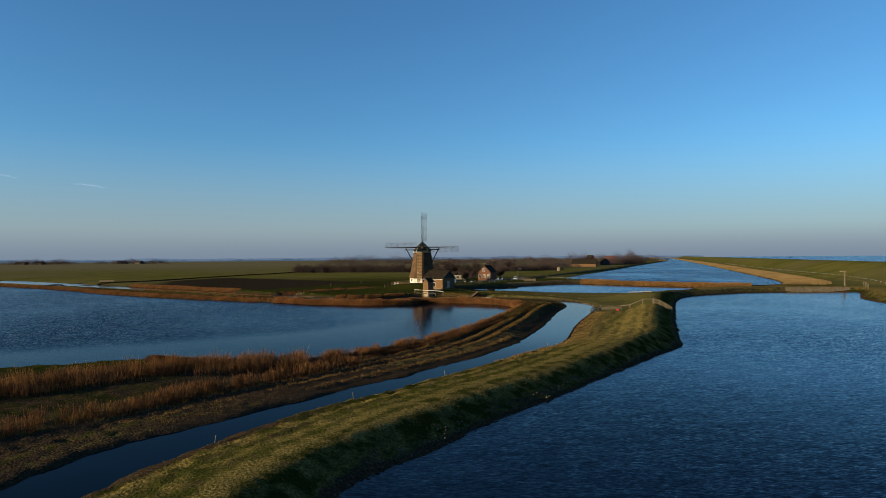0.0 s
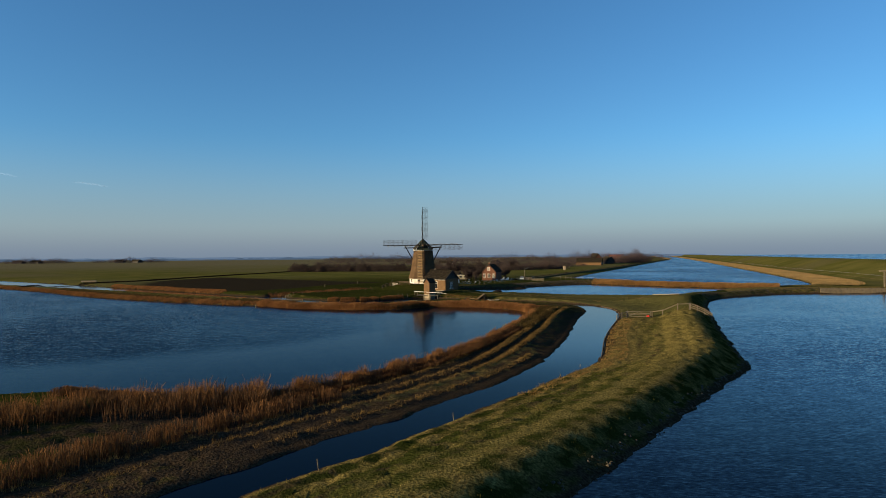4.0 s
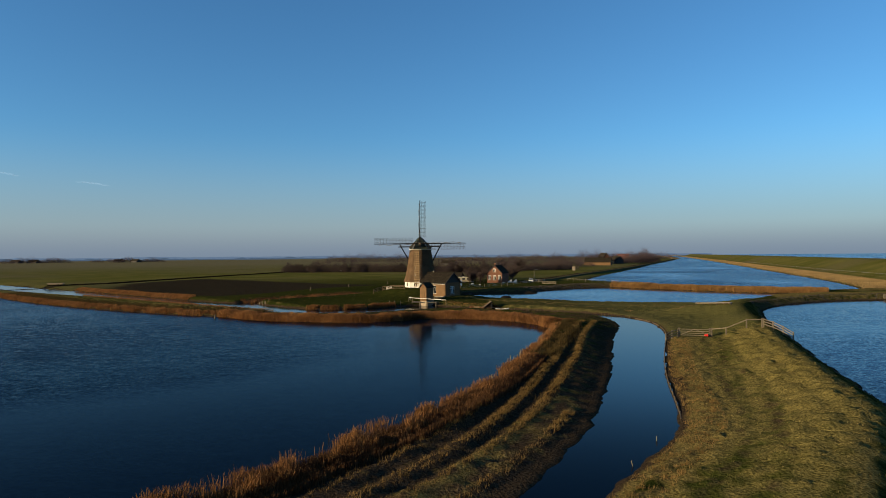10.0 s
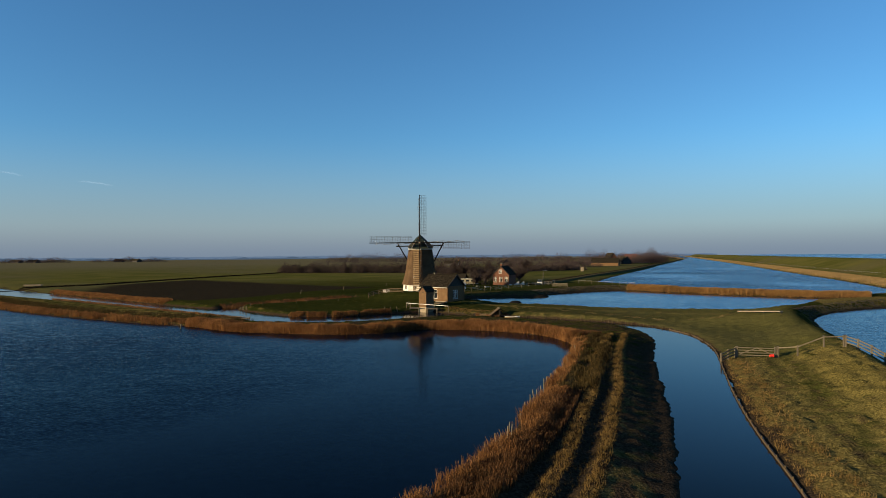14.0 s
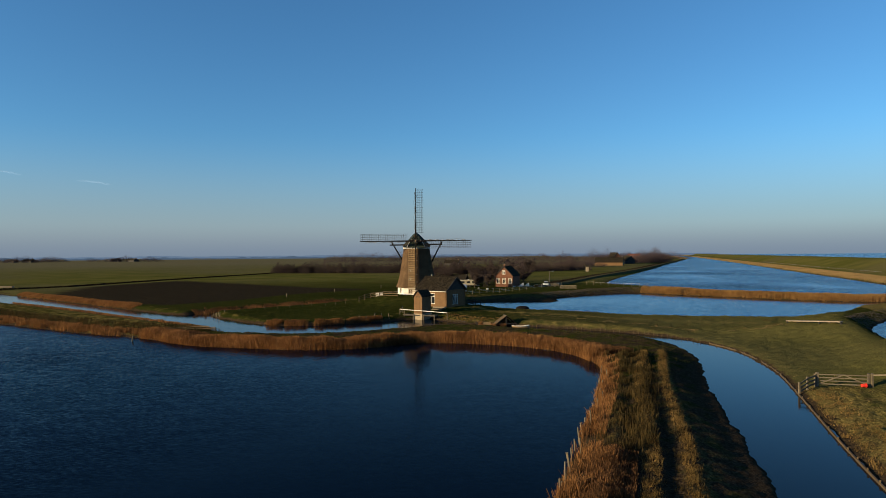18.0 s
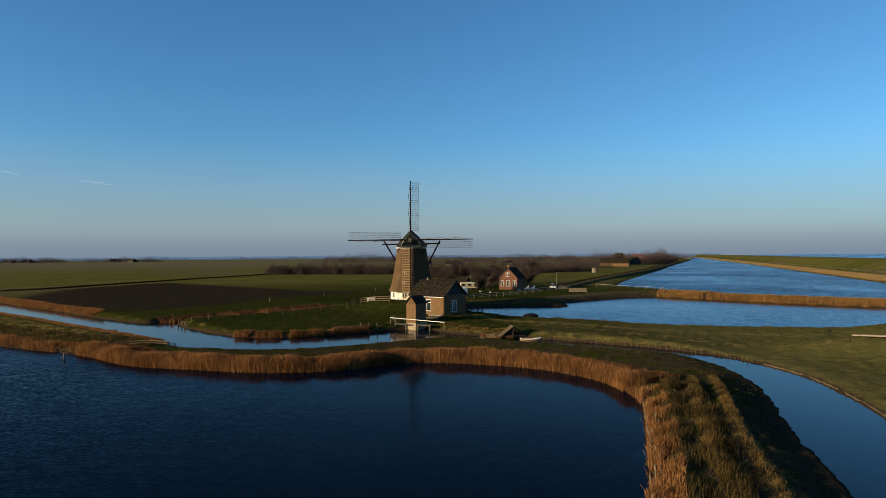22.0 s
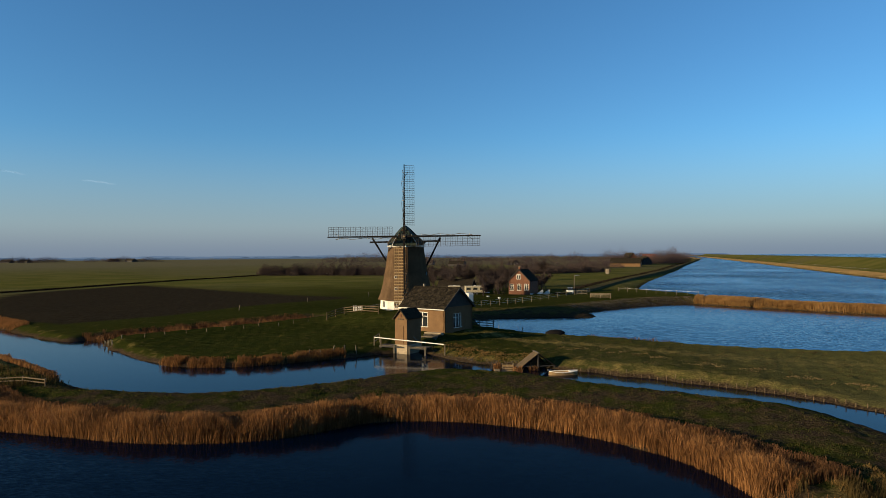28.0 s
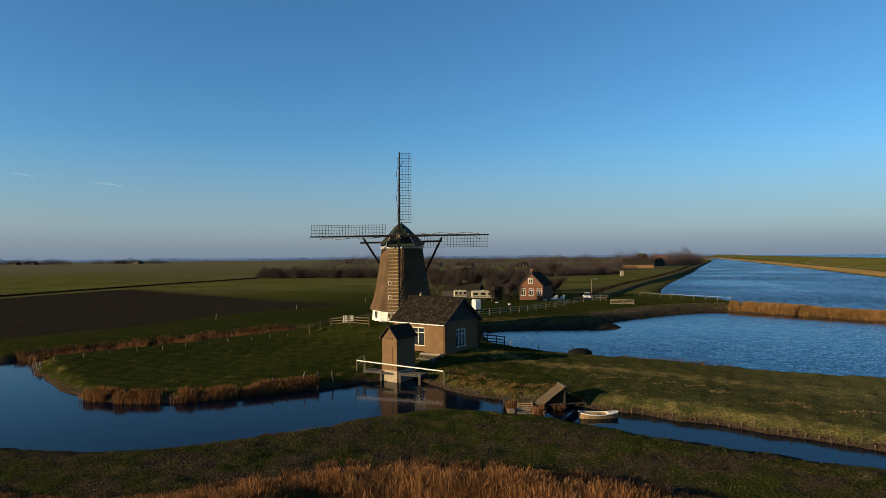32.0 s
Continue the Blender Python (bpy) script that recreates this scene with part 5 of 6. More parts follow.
fence_run(spitf, [(-11.9, 1.0), (-11.0, 3.3), (-10.0, 5.6), (-6.8, 2.0), (-3.8, -1.3)], 1.1, (0.3, 0.62, 0.95), wood=M_EDGE)
rack = thing("white_rack", "pair of white-painted slatted boards by the mill yard", "rack")
for i in range(2):
    for j in range(3):
        part("board", box((0.16, 0.06, 1.1), at(-9.6 + i * 0.9 + j * 0.25, 13.0, gz(-9.0, 13.0) + 0.6)), M_WHITE, rack)
for j in range(2):
    part("rail", box((1.6, 0.05, 0.08), at(-8.95, 13.06, gz(-9.0, 13.0) + 0.4 + 0.5 * j)), M_WHITE, rack)
yr = thing("yard_rail", "dark timber rail fence between the white boards and the mill", "fence")
fence_run(yr, [(-7.6, 13.2), (-6.2, 13.1), (-4.8, 13.0)], 1.0, (0.3, 0.6, 0.95), wood=M_DARKWOOD)
hf = thing("house_fence", "dark timber rail fence beside the pumping house", "fence")
fence_run(hf, [(9.6, -9.0), (10.8, -8.8), (11.8, -9.8), (12.6, -11.2)], 1.0, (0.3, 0.6, 0.95), wood=M_DARKWOOD)

# ---------------------------------------------------------------- boat, boathouse, steps
boat = thing("rowing_boat", "pale wooden rowing boat moored in the ditch", "boat", at(16.9, -38.85, 0.0, 3))
def hull(scale_w, z_lo, z_hi, n=13):
    rings = []
    for i in range(n):
        s = i / (n - 1)
        w = 0.52 * scale_w * (math.sin(math.pi * min(0.97, 0.10 + 0.86 * s ** 0.8)) ** 0.55) * (0.35 if s == 1 else 1)
        sheer = 0.12 * (2 * s - 1) ** 2
        rings.append([(-1.3 + 2.6 * s, -w, z_hi + sheer), (-1.3 + 2.6 * s, -w * 0.7, z_lo + 0.1), (-1.3 + 2.6 * s, 0, z_lo + 0.5 * sheer),
                      (-1.3 + 2.6 * s, w * 0.7, z_lo + 0.1), (-1.3 + 2.6 * s, w, z_hi + sheer)])
    return rings
outer_h, inner_h = hull(1.0, -0.12, 0.27), hull(0.93, -0.05, 0.26)
rings = [[Vector(p) for p in o] + [Vector(p) for p in i[::-1]] for o, i in zip(outer_h, inner_h)]
part("hull", loft(rings), M_LATH, boat, "brown varnished plank hull")
for side in (-1, 1):
    bm = bmesh.new()
    idx = 0 if side < 0 else 4
    for a, b in zip(outer_h, outer_h[1:]):
        add_beam(bm, a[idx], b[idx], 0.05)
    part("gunwale", bm, M_WHITE, boat)
for x in (-0.7, 0.0, 0.75):
    part("thwart", box((0.2, 0.92, 0.035), at(x, 0, 0.17), 0.006), M_GREYWOOD, boat)
part("folded_cover", box((0.7, 0.55, 0.14), at(0.85, 0, 0.30), 0.05), M_CANVAS, boat)

bh = thing("boat_shelter", "low weathered plank-roofed boat shelter over the ditch", "shelter", at(14.95, -35.4, -0.1, 10))
# right-hand planks are near-black: that slope's shade is put into the colour
for side in (-1, 1):
    for i in range(10):
        m = Matrix.Translation((side * 0.93, -0.75 + i * 0.15, 0.92)) @ pose(0, 0, 0, 0, side * 36, 0)
        part("roof_plank", box((2.3, 0.14, 0.05), m, 0.008), M_EDGE if side < 0 else M_TARSHADE, bh)
# added dark sheet standing in for the shade inside
part("dark_backing", prism([(-1.6, 0.62, 0.1), (1.6, 0.62, 0.1), (0, 0.62, 1.5)], (0, 0.05, 0)), M_DARKWOOD, bh)
part("ridge_board", box((0.2, 1.6, 0.08), at(0, -0.05, 1.63), 0.01), M_GREYWOOD, bh)
for x in (-1.6, 0.0, 1.6):
    for y in (-0.7, 0.6):
        part("post", beam((x, y, -0.8), (x, y, 0.42 if x else 1.5), 0.12), M_DARKWOOD, bh)
for i in range(9):
    part("inner_board", box((0.16, 0.05, 1.25 - 0.25 * abs(i - 4)), at(-0.72 + i * 0.18, 0.4, 0.45 - 0.12 * abs(i - 4)), 0.006), M_EDGE, bh)
part("tie_beam", beam((-1.7, -0.7, 0.4), (1.7, -0.7, 0.4), 0.08), M_DARKWOOD, bh)
slats = thing("landing_gate", "small pale slatted gate with a low landing platform in the ditch", "gate", at(12.1, -37.35, 0.0, 2))
for i in range(4):
    part("slat", box((1.05, 0.05, 0.10), at(0, 0, 0.16 + i * 0.15), 0.008), M_LATH, slats)
for x in (-0.5, 0.5):
    part("post", beam((x, 0.05, -0.7), (x, 0.05, 0.78), 0.09), M_GREYWOOD, slats)
part("platform", box((1.3, 0.6, 0.08), at(0.05, -0.5, 0.10), 0.01), M_GREYWOOD, slats)
part("mooring_block", box((0.5, 0.35, 0.3), at(-1.0, -0.35, 0.18), 0.03), M_GREYWOOD, slats)
for x in (-0.5, 0.6):
    part("pile", rod((x, -0.7, -0.8), (x, -0.7, 0.12), 0.06, 7), M_DARKWOOD, slats)
tarp = thing("upturned_boat", "dark upturned boat lying on the basin bank", "boat", at(20.0, -15.7, max(gz(20.0, -15.7), 0) + 0.04, 4))
rings = []
for i in range(9):
    s = -1 + i / 4
    w = 0.7 * max(0.12, 1 - s * s) ** 0.5
    rings.append([Vector((s * 1.2, w * math.cos(a), 0.62 * max(0.2, 1 - s * s) ** 0.4 * math.sin(a))) for a in np.linspace(0, math.pi, 7)])
part("hull", loft(rings), mat("tarred_hull", (0.006, 0.006, 0.006), (0.010, 0.009, 0.008), 0.8, 2, 12, 0.2, spec=0.05), tarp)
part("keel", beam((-1.0, 0, 0.55), (1.0, 0, 0.55), 0.06), M_DARKWOOD, tarp)

def clump(x, y, radius, k, height, seed, material, label):
    """A tussock of reeds standing on its own."""
    ring = np.array([(x - radius, y), (x + radius, y)])
    return build_reeds(reed_bed("reed_clump", ring, -radius, radius, k / (2 * radius), height, seed, material, 0.6, 0.5), label, 0.025)


clump(12.9, -38.0, 0.4, 160, 1.0, 201, M_REED, "golden reed clump at the boat shelter's foot")
clump(11.2, -37.2, 0.32, 130, 1.15, 202, M_REED, "golden reed clump beside the slatted gate")
clump(11.0, -36.2, 0.35, 120, 1.3, 203, M_DARKWOOD, "dark dead bush behind the slatted gate")
clump(14.6, -36.6, 0.45, 120, 0.8, 204, M_REEDDARK, "brown reed clump under the boat shelter")

# trash rack before the pump house
trash = thing("trash_screen", "slanted grey slatted screen with timber frame at the bank", "screen", at(4.35, -22.4, 0.0, HANG + 12))
A0, A1 = Vector((0, -1.1, 0.75)), Vector((0, 0.9, 1.55))
for i in range(15):
    x = -0.95 + i * 0.136
    part("bar", beam(A0 + Vector((x, 0, 0)), A1 + Vector((x, 0, 0)), 0.06), M_GREYWOOD, trash)
for q in (0.0, 0.33, 0.66, 1.0):
    p = A0.lerp(A1, q)
    part("cross_rail", beam(p + Vector((-1.05, 0, 0.05)), p + Vector((1.05, 0, 0.05)), 0.09), M_GREYWOOD, trash)
for x in (-1.0, 1.0):
    part("leg", beam((x, -1.05, -0.9), (x, -1.05, 0.78), 0.14), M_DARKWOOD, trash)
    part("leg", beam((x, 0.85, 0.3), (x, 0.85, 1.55), 0.14), M_DARKWOOD, trash)
part("head_beam", box((2.4, 0.35, 0.28), at(0.1, 1.15, 1.6), 0.02), M_CONCRETE, trash)

# stone pitching: banks of the mere and the basin, and by the deck
def stones(name, label, line, lo, hi, per_m, size, seed, zoff=0.0, material=M_STONE):
    r = np.random.default_rng(seed)
    line = np.asarray(line, dtype=float)
    d = np.diff(line, axis=0)
    ln = np.hypot(d[:, 0], d[:, 1])
    cum = np.concatenate([[0], np.cumsum(ln)])
    k = int(cum[-1] * per_m)
    s = r.uniform(0, cum[-1], k)
    i = np.clip(np.searchsorted(cum, s) - 1, 0, len(d) - 1)
    u = d[i] / ln[i][:, None]
    p = line[i] + u * (s - cum[i])[:, None] + np.column_stack([-u[:, 1], u[:, 0]]) * r.uniform(lo, hi, k)[:, None]
    z = land(p[:, 0], p[:, 1])[0]
    base = np.array([(1, 0, 0), (0.3, 0.9, 0.1), (-0.8, 0.6, -0.1), (-0.8, -0.6, 0), (0.3, -0.9, 0.05), (0.15, 0.1, 0.75), (-0.2, -0.1, -0.6)])
    tri = np.array([(0, 1, 5), (1, 2, 5), (2, 3, 5), (3, 4, 5), (4, 0, 5), (1, 0, 6), (2, 1, 6), (3, 2, 6), (4, 3, 6), (0, 4, 6)])
    v = base[None] * r.uniform(0.5, 1.2, (k, 1, 1)) * size + r.normal(0, size * 0.12, (k, 7, 3))
    a = r.uniform(0, 6.283, k)
    ca, sa = np.cos(a)[:, None], np.sin(a)[:, None]
    vx, vy = v[:, :, 0] * ca - v[:, :, 1] * sa, v[:, :, 0] * sa + v[:, :, 1] * ca
    v = np.stack([vx + p[:, None, 0], vy + p[:, None, 1], v[:, :, 2] + z[:, None] + zoff], axis=2)
    f = (tri[None] + (np.arange(k) * 7)[:, None, None]).reshape(-1, 3)
    return quads(name, v.reshape(-1, 3), f, material, label, "stones")


stones("bank_stones", "grey rubble stones along the mere's bank", cut(MERE, (0, -172), (64, -44)), -0.2, 0.9, 5, 0.12, 61)
stones("causeway_stones", "pale rubble pitching on the causeway's bank", cut(MERE, (64, -44), (139, 13)), 0.0, 3.0, 30, 0.13, 62)
stones("basin_stones", "pale stones on the basin's far bank", cut(BASIN, (58, 40), (31, 20)), -4.2, 0.2, 100, 0.09, 63)
stones("landing_stones", "rough stones on the bank by the deck", cut(DITCH, (4.5, -26), (14, -34.8)), -0.2, 0.7, 5, 0.13, 64)
quay = thing("low_platform", "long pale plank platform on short piles on the bank", "platform")
fqa, fqb = Vector((49.6, -50.3, 0)), Vector((53.2, -55.6, 0))
for i in range(11):
    p = fqa.lerp(fqb, (i + 0.5) / 11)
    part("board", box((0.62, 0.8, 0.12), at(p.x, p.y, 1.98 + 0.40 * (i + 0.5) / 11, -56), 0.02), M_CONCRETE, quay)
for i in range(6):
    p = fqa.lerp(fqb, i / 5)
    part("pile", rod((p.x, p.y, gz(p.x, p.y) - 0.5), (p.x, p.y, 1.92 + 0.40 * i / 5), 0.1, 8), M_DARKWOOD, quay)

# ---------------------------------------------------------------- houses
def cottage(name, label, category, m, w, d, eave, ridge, wall, roof, group="", wins=(), chimneys=1, hip=0.0, back=()):
    """A gabled house; its gable front lies on local y=0, x -w/2..w/2."""
    t = thing(name, label, category, m, group)
    thick = 0.28
    holes = [(x + w / 2 - ww / 2, x + w / 2 + ww / 2, z, z + hh) for x, z, ww, hh in wins if z + hh <= eave]
    part("front_wall", wall_with_holes(w, eave, holes, thick), wall, t).matrix_basis = at(-w / 2, 0, 0)
    part("back_wall", wall_with_holes(w, eave, [], thick), wall, t).matrix_basis = at(-w / 2, d - thick, 0)
    for x in (-w / 2 + thick, w / 2):
        part("side_wall", wall_with_holes(d - 2 * thick, eave, [], thick), wall, t).matrix_basis = at(x, thick, 0, 90)
    for y in (0.0, d - thick):
        part("gable", prism([(-w / 2, y, eave), (w / 2, y, eave), (0, y, ridge - 0.06)], (0, thick, 0)), wall, t)
    for x, z, ww, hh in wins:
        yy = 0.06 if z + hh <= eave else -0.10
        window_in(t, at(x - ww / 2, yy, z), ww, hh, 2, 2)
    ang = math.atan2(ridge - eave, w / 2)
    sl = (w / 2 + 0.22) / math.cos(ang)
    for side in (-1, 1):
        bm = box((sl, d + 0.5, 0.14), Matrix.Translation((side * sl / 2 * math.cos(ang), d / 2, ridge + 0.05 - sl / 2 * math.sin(ang))) @ pose(0, 0, 0, 0, side * math.degrees(ang), 0), 0.02)
        part("roof_slope", bm, roof, t)
        part("barge_board", beam((side * (w / 2 + 0.2), -0.2, eave - 0.2 * math.tan(ang) + 0.05), (0, -0.25, ridge + 0.08), 0.07, 0.18), M_DARKWOOD, t)
    part("ridge_cap", box((0.3, d + 0.5, 0.12), at(0, d / 2, ridge + 0.1), 0.03), roof, t)
    for i in range(chimneys):
        ch = part("chimney", box((0.5, 0.5, 1.0), at(0, 0.6 + i * (d - 1.2), ridge + 0.25), 0.03), M_REDBRICK, t)
        part("chimney_cap", box((0.6, 0.6, 0.1), at(0, 0.6 + i * (d - 1.2), ridge + 0.78)), M_CONCRETE, ch)
    return t


cottage("farmhouse", "red brick farmhouse with dark tiled roof and white windows", "house", at(24.2, 65.2, 1.0, -24), 5.5, 7.5, 3.2, 5.9, M_REDBRICK, M_TILE,
        wins=((-1.9, 0.8, 1.1, 1.6), (0.0, 0.8, 1.1, 1.6), (1.9, 0.8, 1.1, 1.6), (-0.1, 3.6, 1.0, 1.2)))
cottage("farm_shed", "dark boarded low shed behind the caravans", "shed", at(13, 74, 0.8, 75), 5.0, 9.0, 1.9, 3.4, M_DARKWOOD, M_TILE, chimneys=0)
cottage("barn", "long low barn with pale walls and dark roof", "barn", at(135.5, 417.5, 0.8, -112), 11.0, 23.0, 2.6, 6.6, M_BRICK, M_TILE, chimneys=0)
cottage("barn_house", "tall dark pyramid-roofed farm barn", "barn", at(171, 480, 0.8, 10), 11.5, 15.0, 3.2, 11.0, M_REDBRICK, M_TILE, chimneys=0)
cottage("farmhouse", "red-roofed farmhouse among bare trees by the canal", "house", at(226, 590, 0.8, 75), 9.0, 13.0, 3.5, 9.5, M_REDBRICK, M_REDTILE, "village houses")
cottage("farm_shed", "dark boarded farm shed among bare trees by the canal", "house", at(190, 500, 0.8, 15), 9.0, 12.0, 3.0, 7.5, M_DARKWOOD, M_TILE, "village houses")
for hx, hy, rz, w, d, rf, lb in ((20, 470, 70, 8, 14, M_TILE, "small village house with dark roof behind the hedge"),
                                 (70, 520, 15, 8, 12, M_TILE, "small village house with dark roof behind the hedge"),
                                 (-10, 560, 75, 10, 22, M_TILE, "small village house with dark roof behind the hedge"),
                                 (-840, 1190, 70, 12, 26, M_TILE, "distant farm with dark roof in the polder"),
                                 (-650, 1235, 60, 12, 24, M_TILE, "distant farm with dark roof in the polder"),
                                 (-690, 1245, 80, 11, 20, M_TILE, "distant farm with dark roof in the polder"),
                                 (-880, 1195, 80, 12, 22, M_TILE, "distant farm with dark roof in the polder")):
    far_one = hy > 1000
    cottage("polder_farm" if far_one else "village_house", lb, "house", at(hx, hy, 0.7, rz), w, d, 2.2 if not far_one else 3.0, 4.8 if not far_one else 7.0,
            M_DARKWOOD, rf, "polder farms" if far_one else "village houses", wins=() if far_one else ((-1.6, 0.8, 1.0, 1.3), (1.6, 0.8, 1.0, 1.3)))

# ---------------------------------------------------------------- vehicles and yard things
def caravan(label, m, ln, wd, h):
    t = thing("caravan", label, "caravan", m, "parked caravans")
    part("body", box((ln, wd, h - 0.5), at(0, 0, 0.5 + (h - 0.5) / 2), 0.14), M_CREAM, t)
    for x in np.linspace(-ln * 0.33, ln * 0.33, 3):
        w = part("window", box((ln * 0.2, 0.06, 0.6), at(x, -wd / 2 - 0.01, 0.5 + h * 0.46), 0.02), M_GLASS, t)
    part("trim_stripe", box((ln * 0.96, 0.03, 0.10), at(0, -wd / 2 - 0.008, 0.95)), M_BRICK, t)
    for x in (-0.4, 0.4):
        wh = part("wheel", rod((x, -wd / 2 + 0.05, 0.3), (x, -wd / 2 + 0.25, 0.3), 0.3, 14), M_TYRE, t)
    part("drawbar", beam((ln / 2, 0, 0.45), (ln / 2 + 1.1, 0, 0.42), 0.1), M_METAL, t)
    part("roof_hatch", box((0.6, 0.5, 0.1), at(0, 0, h + 0.03), 0.02), M_WHITE, t)
    return t


caravan("white touring caravan parked by the trees", at(8.0, 68.5, gz(8, 68.5), 4), 3.0, 2.1, 2.1)
caravan("long cream and white static caravan with windows", at(13.2, 66.8, gz(13.2, 66.8), 2), 5.2, 2.2, 2.2)
trailer = thing("horse_trailer", "white horse trailer with pale blue front in the yard", "trailer", at(11.2, 35.2, gz(11.2, 35.2), 20))
part("box", box((1.15, 1.9, 1.75), at(0, 1.1, 1.2), 0.12), M_VAN, trailer)
part("ramp_door", box((1.0, 0.06, 1.4), at(0, 0.13, 1.1), 0.03), mat("pale_blue_paint", (0.35, 0.45, 0.52), (0.3, 0.4, 0.48), 0.4), trailer)
part("roof", box((1.08, 1.8, 0.18), at(0, 1.1, 2.1), 0.08), M_VAN, trailer)
for x in (-0.66, 0.66):
    for y in (0.8, 1.5):
        part("wheel", rod((x - 0.1, y, 0.3), (x + 0.1, y, 0.3), 0.3, 12), M_TYRE, trailer)
car = thing("parked_car", "white hatchback parked beside the farm lane", "car", at(37.2, 66.4, gz(37.2, 66.4), 84))
part("body", box((3.6, 1.6, 0.62), at(0, 0, 0.58), 0.12), M_VAN, car)
part("cabin", loft([[Vector((-1.4, -0.72, 0.88)), Vector((1.0, -0.72, 0.88)), Vector((1.0, 0.72, 0.88)), Vector((-1.4, 0.72, 0.88))],
                    [Vector((-1.15, -0.6, 1.42)), Vector((0.45, -0.6, 1.42)), Vector((0.45, 0.6, 1.42)), Vector((-1.15, 0.6, 1.42))]]), M_GLASS, car)
part("roof", box((1.6, 1.2, 0.06), at(-0.35, 0, 1.44), 0.02), M_VAN, car)
for x in (-1.1, 1.15):
    for y in (-0.75, 0.75):
        wh = part("wheel", rod((x, y - 0.09, 0.3), (x, y + 0.09, 0.3), 0.3, 14), M_TYRE, car)
        part("rim", rod((x, y - 0.1, 0.3), (x, y + 0.1, 0.3), 0.17, 10), M_METAL, wh)
pole = thing("lamp_post", "tall pale timber lamp post beside the lane", "lamp post", at(38.4, 67.2, gz(38.4, 67.2)))
part("pole", rod((0, 0, -0.3), (0.1, 0, 4.6), 0.11, 8, 0.08), M_GREYWOOD, pole)
part("arm", beam((0.1, 0, 4.5), (1.0, 0, 4.6), 0.06), M_METAL, pole)
part("lamp_head", box((0.5, 0.18, 0.12), at(1.15, 0, 4.6), 0.03), M_METAL, pole)
for vx, vy, n in ((29.4, 65.3, 0), (31.2, 66.3, 1)):
    tr = thing("white_board_trestle", "white slanted boards leaning in the farmyard", "boards", at(vx, vy, gz(vx, vy), 10), "white yard boards")
    part("board", prism([(-0.9, 0, 0.05), (0.9, 0, 0.05), (0.9, 0, 1.1), (0.6, 0, 1.1)], (0, 0.06, 0)), M_WHITE, tr)
    part("leg", beam((0.7, 0.05, 0), (0.8, 0.7, 0.0), 0.08), M_GREYWOOD, tr)
    part("leg", beam((0.75, 0.05, 1.1), (0.8, 0.7, 0.0), 0.08), M_GREYWOOD, tr)
for vx, vy, sx, lb in ((27.2, 64.0, 0.7, "grey tub in the farmyard"), (18.2, 52, 0.6, "pale grey tub in the farmyard"), (16.0, 58, 0.7, "pale fodder sack heap in the farmyard")):
    tb = thing("yard_tub", lb, "tub", at(vx, vy, gz(vx, vy)))
    part("tub", rod((0, 0, 0), (0, 0, 0.3), 0.5 * sx, 12, 0.56 * sx), M_VAN, tb)
    part("rim", rod((0, 0, 0.28), (0, 0, 0.33), 0.6 * sx, 12), M_VAN, tb)
sb = thing("feed_silo_box", "pale upright box by the lane verge", "box", at(85.2, 224, 0.6))
part("body", box((1.5, 1.4, 2.4), at(0, 0, 1.5), 0.06), M_CONCRETE, sb)
part("lid", box((2.0, 1.8, 0.12), at(0, 0, 2.85), 0.03), M_GREYWOOD, sb)
for x in (-0.7, 0.7):
    part("leg", beam((x, 0, -0.2), (x, 0, 0.3), 0.14), M_DARKWOOD, sb)

# lane along the canal
lane = thing("lane", "grey farm lane along the canal bank", "road", kind="structure")
lp = np.array([(34, 62), (44, 78), (52, 98), (74, 150), (104, 215), (143, 303), (215, 480), (292, 662), (420, 980)])
lp = smooth(lp, 2, False)
bm = bmesh.new()
prev = None
for i, (x, y) in enumerate(lp):
    a, b = lp[max(i - 1, 0)], lp[min(i + 1, len(lp) - 1)]
    u = (b - a) / np.hypot(*(b - a))
    row = [bm.verts.new((x - u[1] * q, y + u[0] * q, 1.30 + zz)) for q, zz in ((-2.4, -1.2), (-1.3, 0.0), (1.3, 0.0), (2.4, -1.2))]
    if prev:
        for j in range(3):
            bm.faces.new((prev[j], prev[j + 1], row[j + 1], row[j]))
    prev = row
bmesh.ops.recalc_face_normals(bm, faces=bm.faces)
part("surface", bm, mat("lane_surface", (0.075, 0.064, 0.034), (0.055, 0.05, 0.022), 0.95, 0.4, 8, 0.3, spec=0.0), lane)

# sea dike fence
sdf = thing("dike_fence", "wire fence on pale posts along the sea dike's foot", "fence")
sp = smooth(np.array([(122, -70), (136, -22), (150, 12), (172, 68), (262, 338), (330, 520)]), 2, False)
sd_d = np.diff(sp, axis=0)
sd_c = np.concatenate([[0], np.cumsum(np.hypot(sd_d[:, 0], sd_d[:, 1]))])
last = None
bm = bmesh.new()
for s in np.arange(0, sd_c[-1], 6.0):
    i = max(0, min(np.searchsorted(sd_c, s) - 1, len(sd_d) - 1))
    p = sp[i] + sd_d[i] * (s - sd_c[i]) / (sd_c[i + 1] - sd_c[i])
    v = Vector((p[0], p[1], gz(p[0], p[1])))
    share("post", post_me, sdf, Matrix.Translation(v))
    if last is not None:
        add_beam(bm, last + Vector((0, 0, 1.0)), v + Vector((0, 0, 1.0)), 0.04)
    last = v
part("wire", bm, M_METAL, sdf)
sg = thing("dike_gate", "pale timber gate by the sluice at the sea dike", "gate", group="pale timber gates")
fence_run(sg, [(122.5, -26), (124.5, -22), (126.5, -18.0)], 1.3, (0.25, 0.5, 0.75, 0.97))
